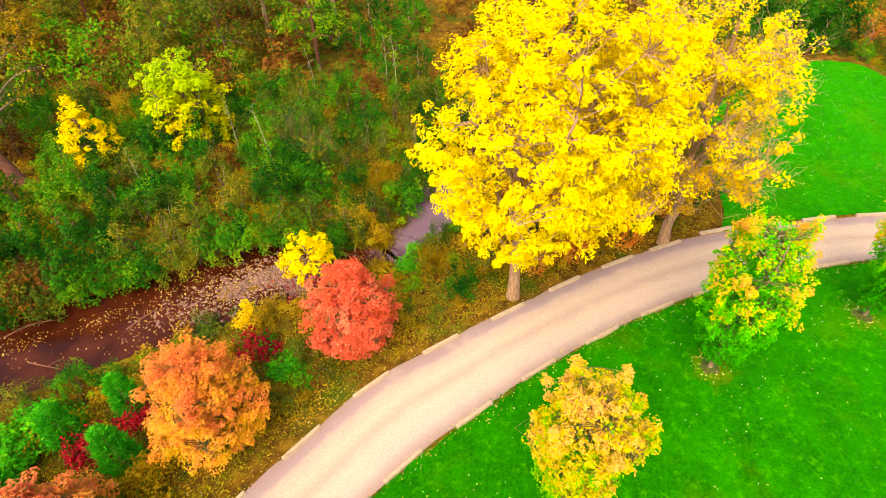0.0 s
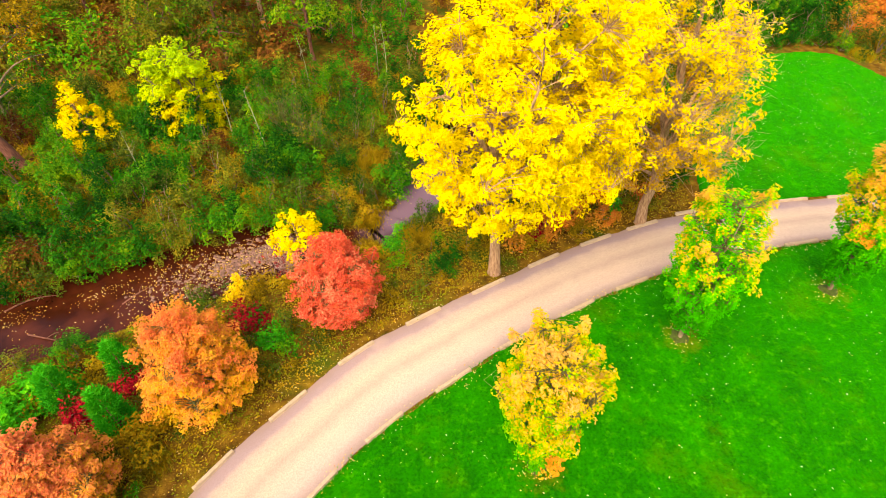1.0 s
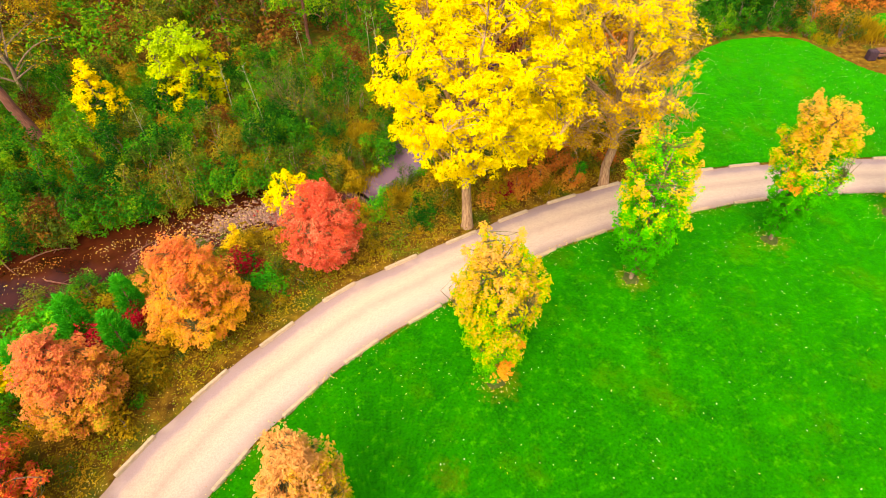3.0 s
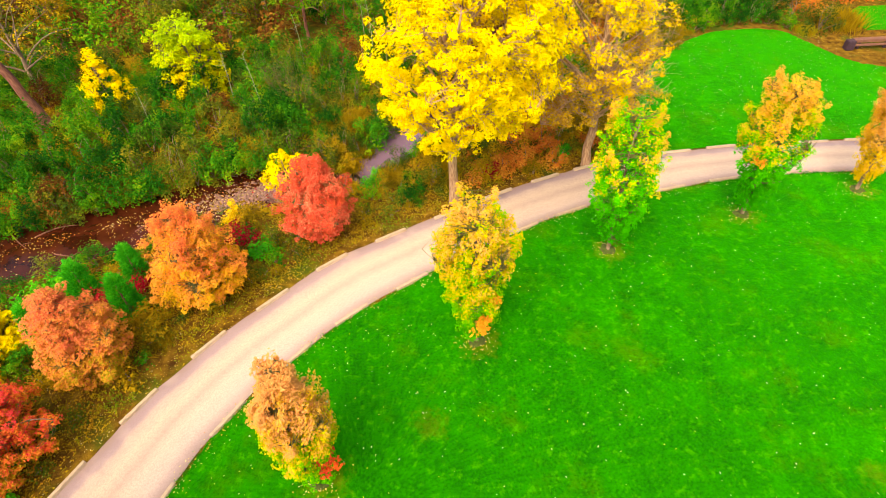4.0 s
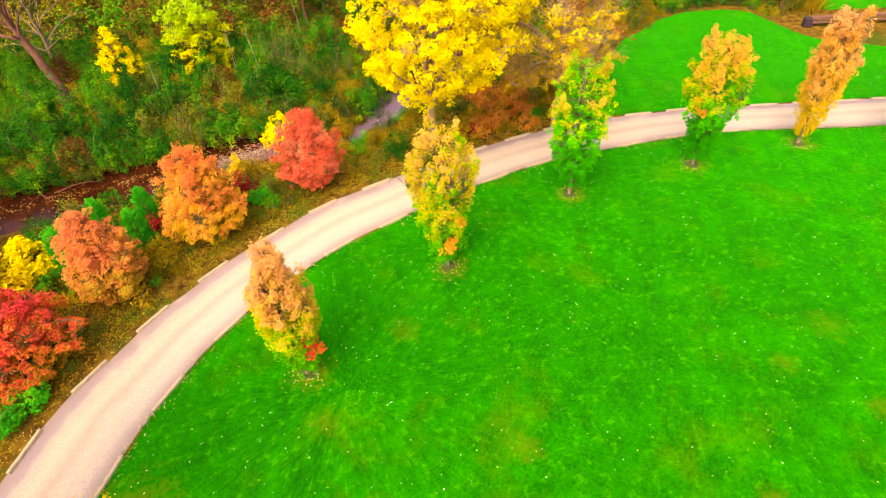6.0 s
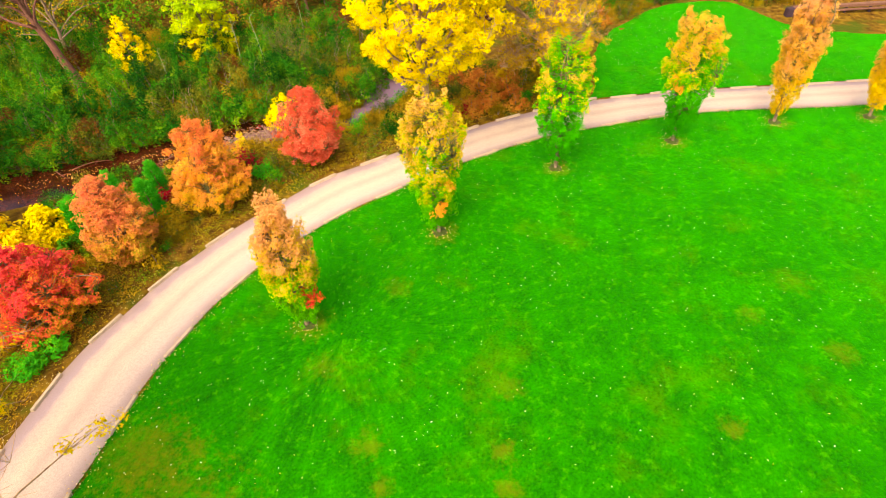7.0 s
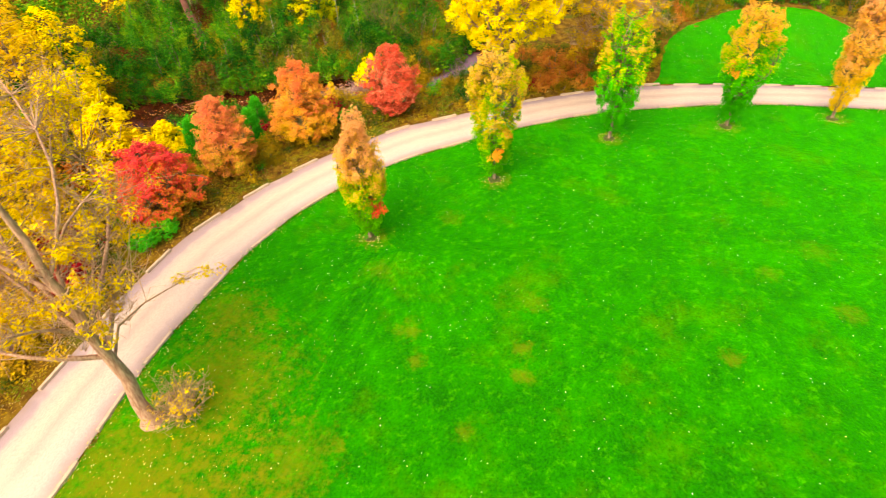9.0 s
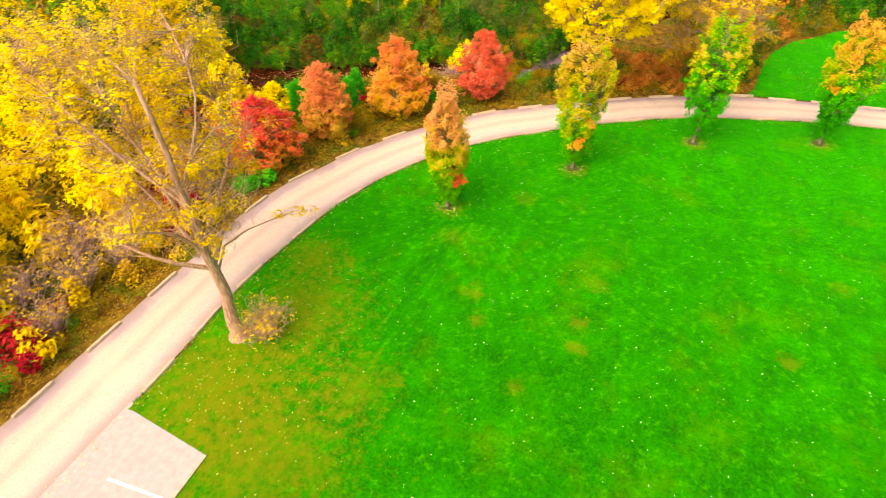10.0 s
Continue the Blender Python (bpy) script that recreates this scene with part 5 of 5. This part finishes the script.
twig_shrub("tan twiggy shoots at the foot of the ash", 401, 1.9, 1.7, 150, TWIG, PALE_GOLD, 130).matrix_basis = pose(-7.37, -13.7, 0.03)
mauve = twig_shrub("leafless mauve-brown twiggy shrub by the road", 402, 1.7, 2.6, 90, TWIG_MAUVE, PALE_GOLD, 90)
mauve.matrix_basis = pose(-19.37, -12.28, -0.05)
for k, (x, y, s) in enumerate([(-20.03, -15.15, 1.1), (-18.7, -18.04, 0.9), (-22.59, -12.63, 1.2), (-21.8, -17.29, 1.2), (-19.71, -5.38, 0.9), (-21.36, -9.46, 1.1)]):
    copy_thing(mauve, pose(x, y, -0.05)).matrix_basis = pose(x, y, -0.05, 0, 0, 60 * k) @ Matrix.Scale(s, 4)


def sapling(at, tall, seed):
    rng = np.random.default_rng(seed)
    thing = tagged(new("sapling"), "thin pale young tree standing among shrubs", "tree")
    top = np.array([rng.normal() * 0.3, rng.normal() * 0.3, tall])
    piece("trunk", Tubes().add(bent(rng, (0, 0, -0.1), top, 8, 0.03), np.linspace(0.055, 0.012, 8), 6).mesh("trunk", TWIG_PALE), thing)
    tips = []
    for k in range(9):
        q = top * rng.uniform(0.45, 1.0)
        end = q + unit(rng.normal(size=3) * (1, 1, 0.3) + (0, 0, 0.7)) * rng.uniform(0.4, 0.9)
        piece("limb", Tubes().add(bent(rng, q, end, 4, 0.1), (0.014, 0.011, 0.008, 0.004), 4).mesh("limb", TWIG_PALE), thing)
        tips.append(end)
    piece("crown", from_arrays("crown", *crown_leaves(rng, np.array(tips), 9, 0.25, 0.14, tall * 0.5), OLIVE), thing)
    thing.matrix_basis = pose(*at)


for k, (x, y, tall) in enumerate([(-5.76, 45.3, 6.0), (-6.76, 46.73, 5.2), (-13.98, 33.71, 6.2), (-23.53, 31.53, 4.2), (-12.75, 43.79, 5.5), (-18.02, 37, 5.0)]):
    sapling((x, y, -0.05), tall, 700 + k)
greyish = twig_shrub("grey-olive half-bare shrub on the far bank", 403, 1.8, 3.0, 70, TWIG_OLIVE, OLIVE, 160)
greyish.matrix_basis = pose(-12.51, 36.41, -0.05) @ Matrix.Scale(1.35, 4)
copy_thing(greyish, pose(-9.22, 33.18, -0.05)).matrix_basis = pose(-10.45, 34.39, -0.05, 0, 0, 80) @ Matrix.Scale(1.15, 4)
twig_shrub("reddish bare brush beside the gravel bar", 404, 1.4, 1.6, 70, TWIG_MAUVE, CRIMSON, 60).matrix_basis = pose(-9.81, 22.07, -0.5)
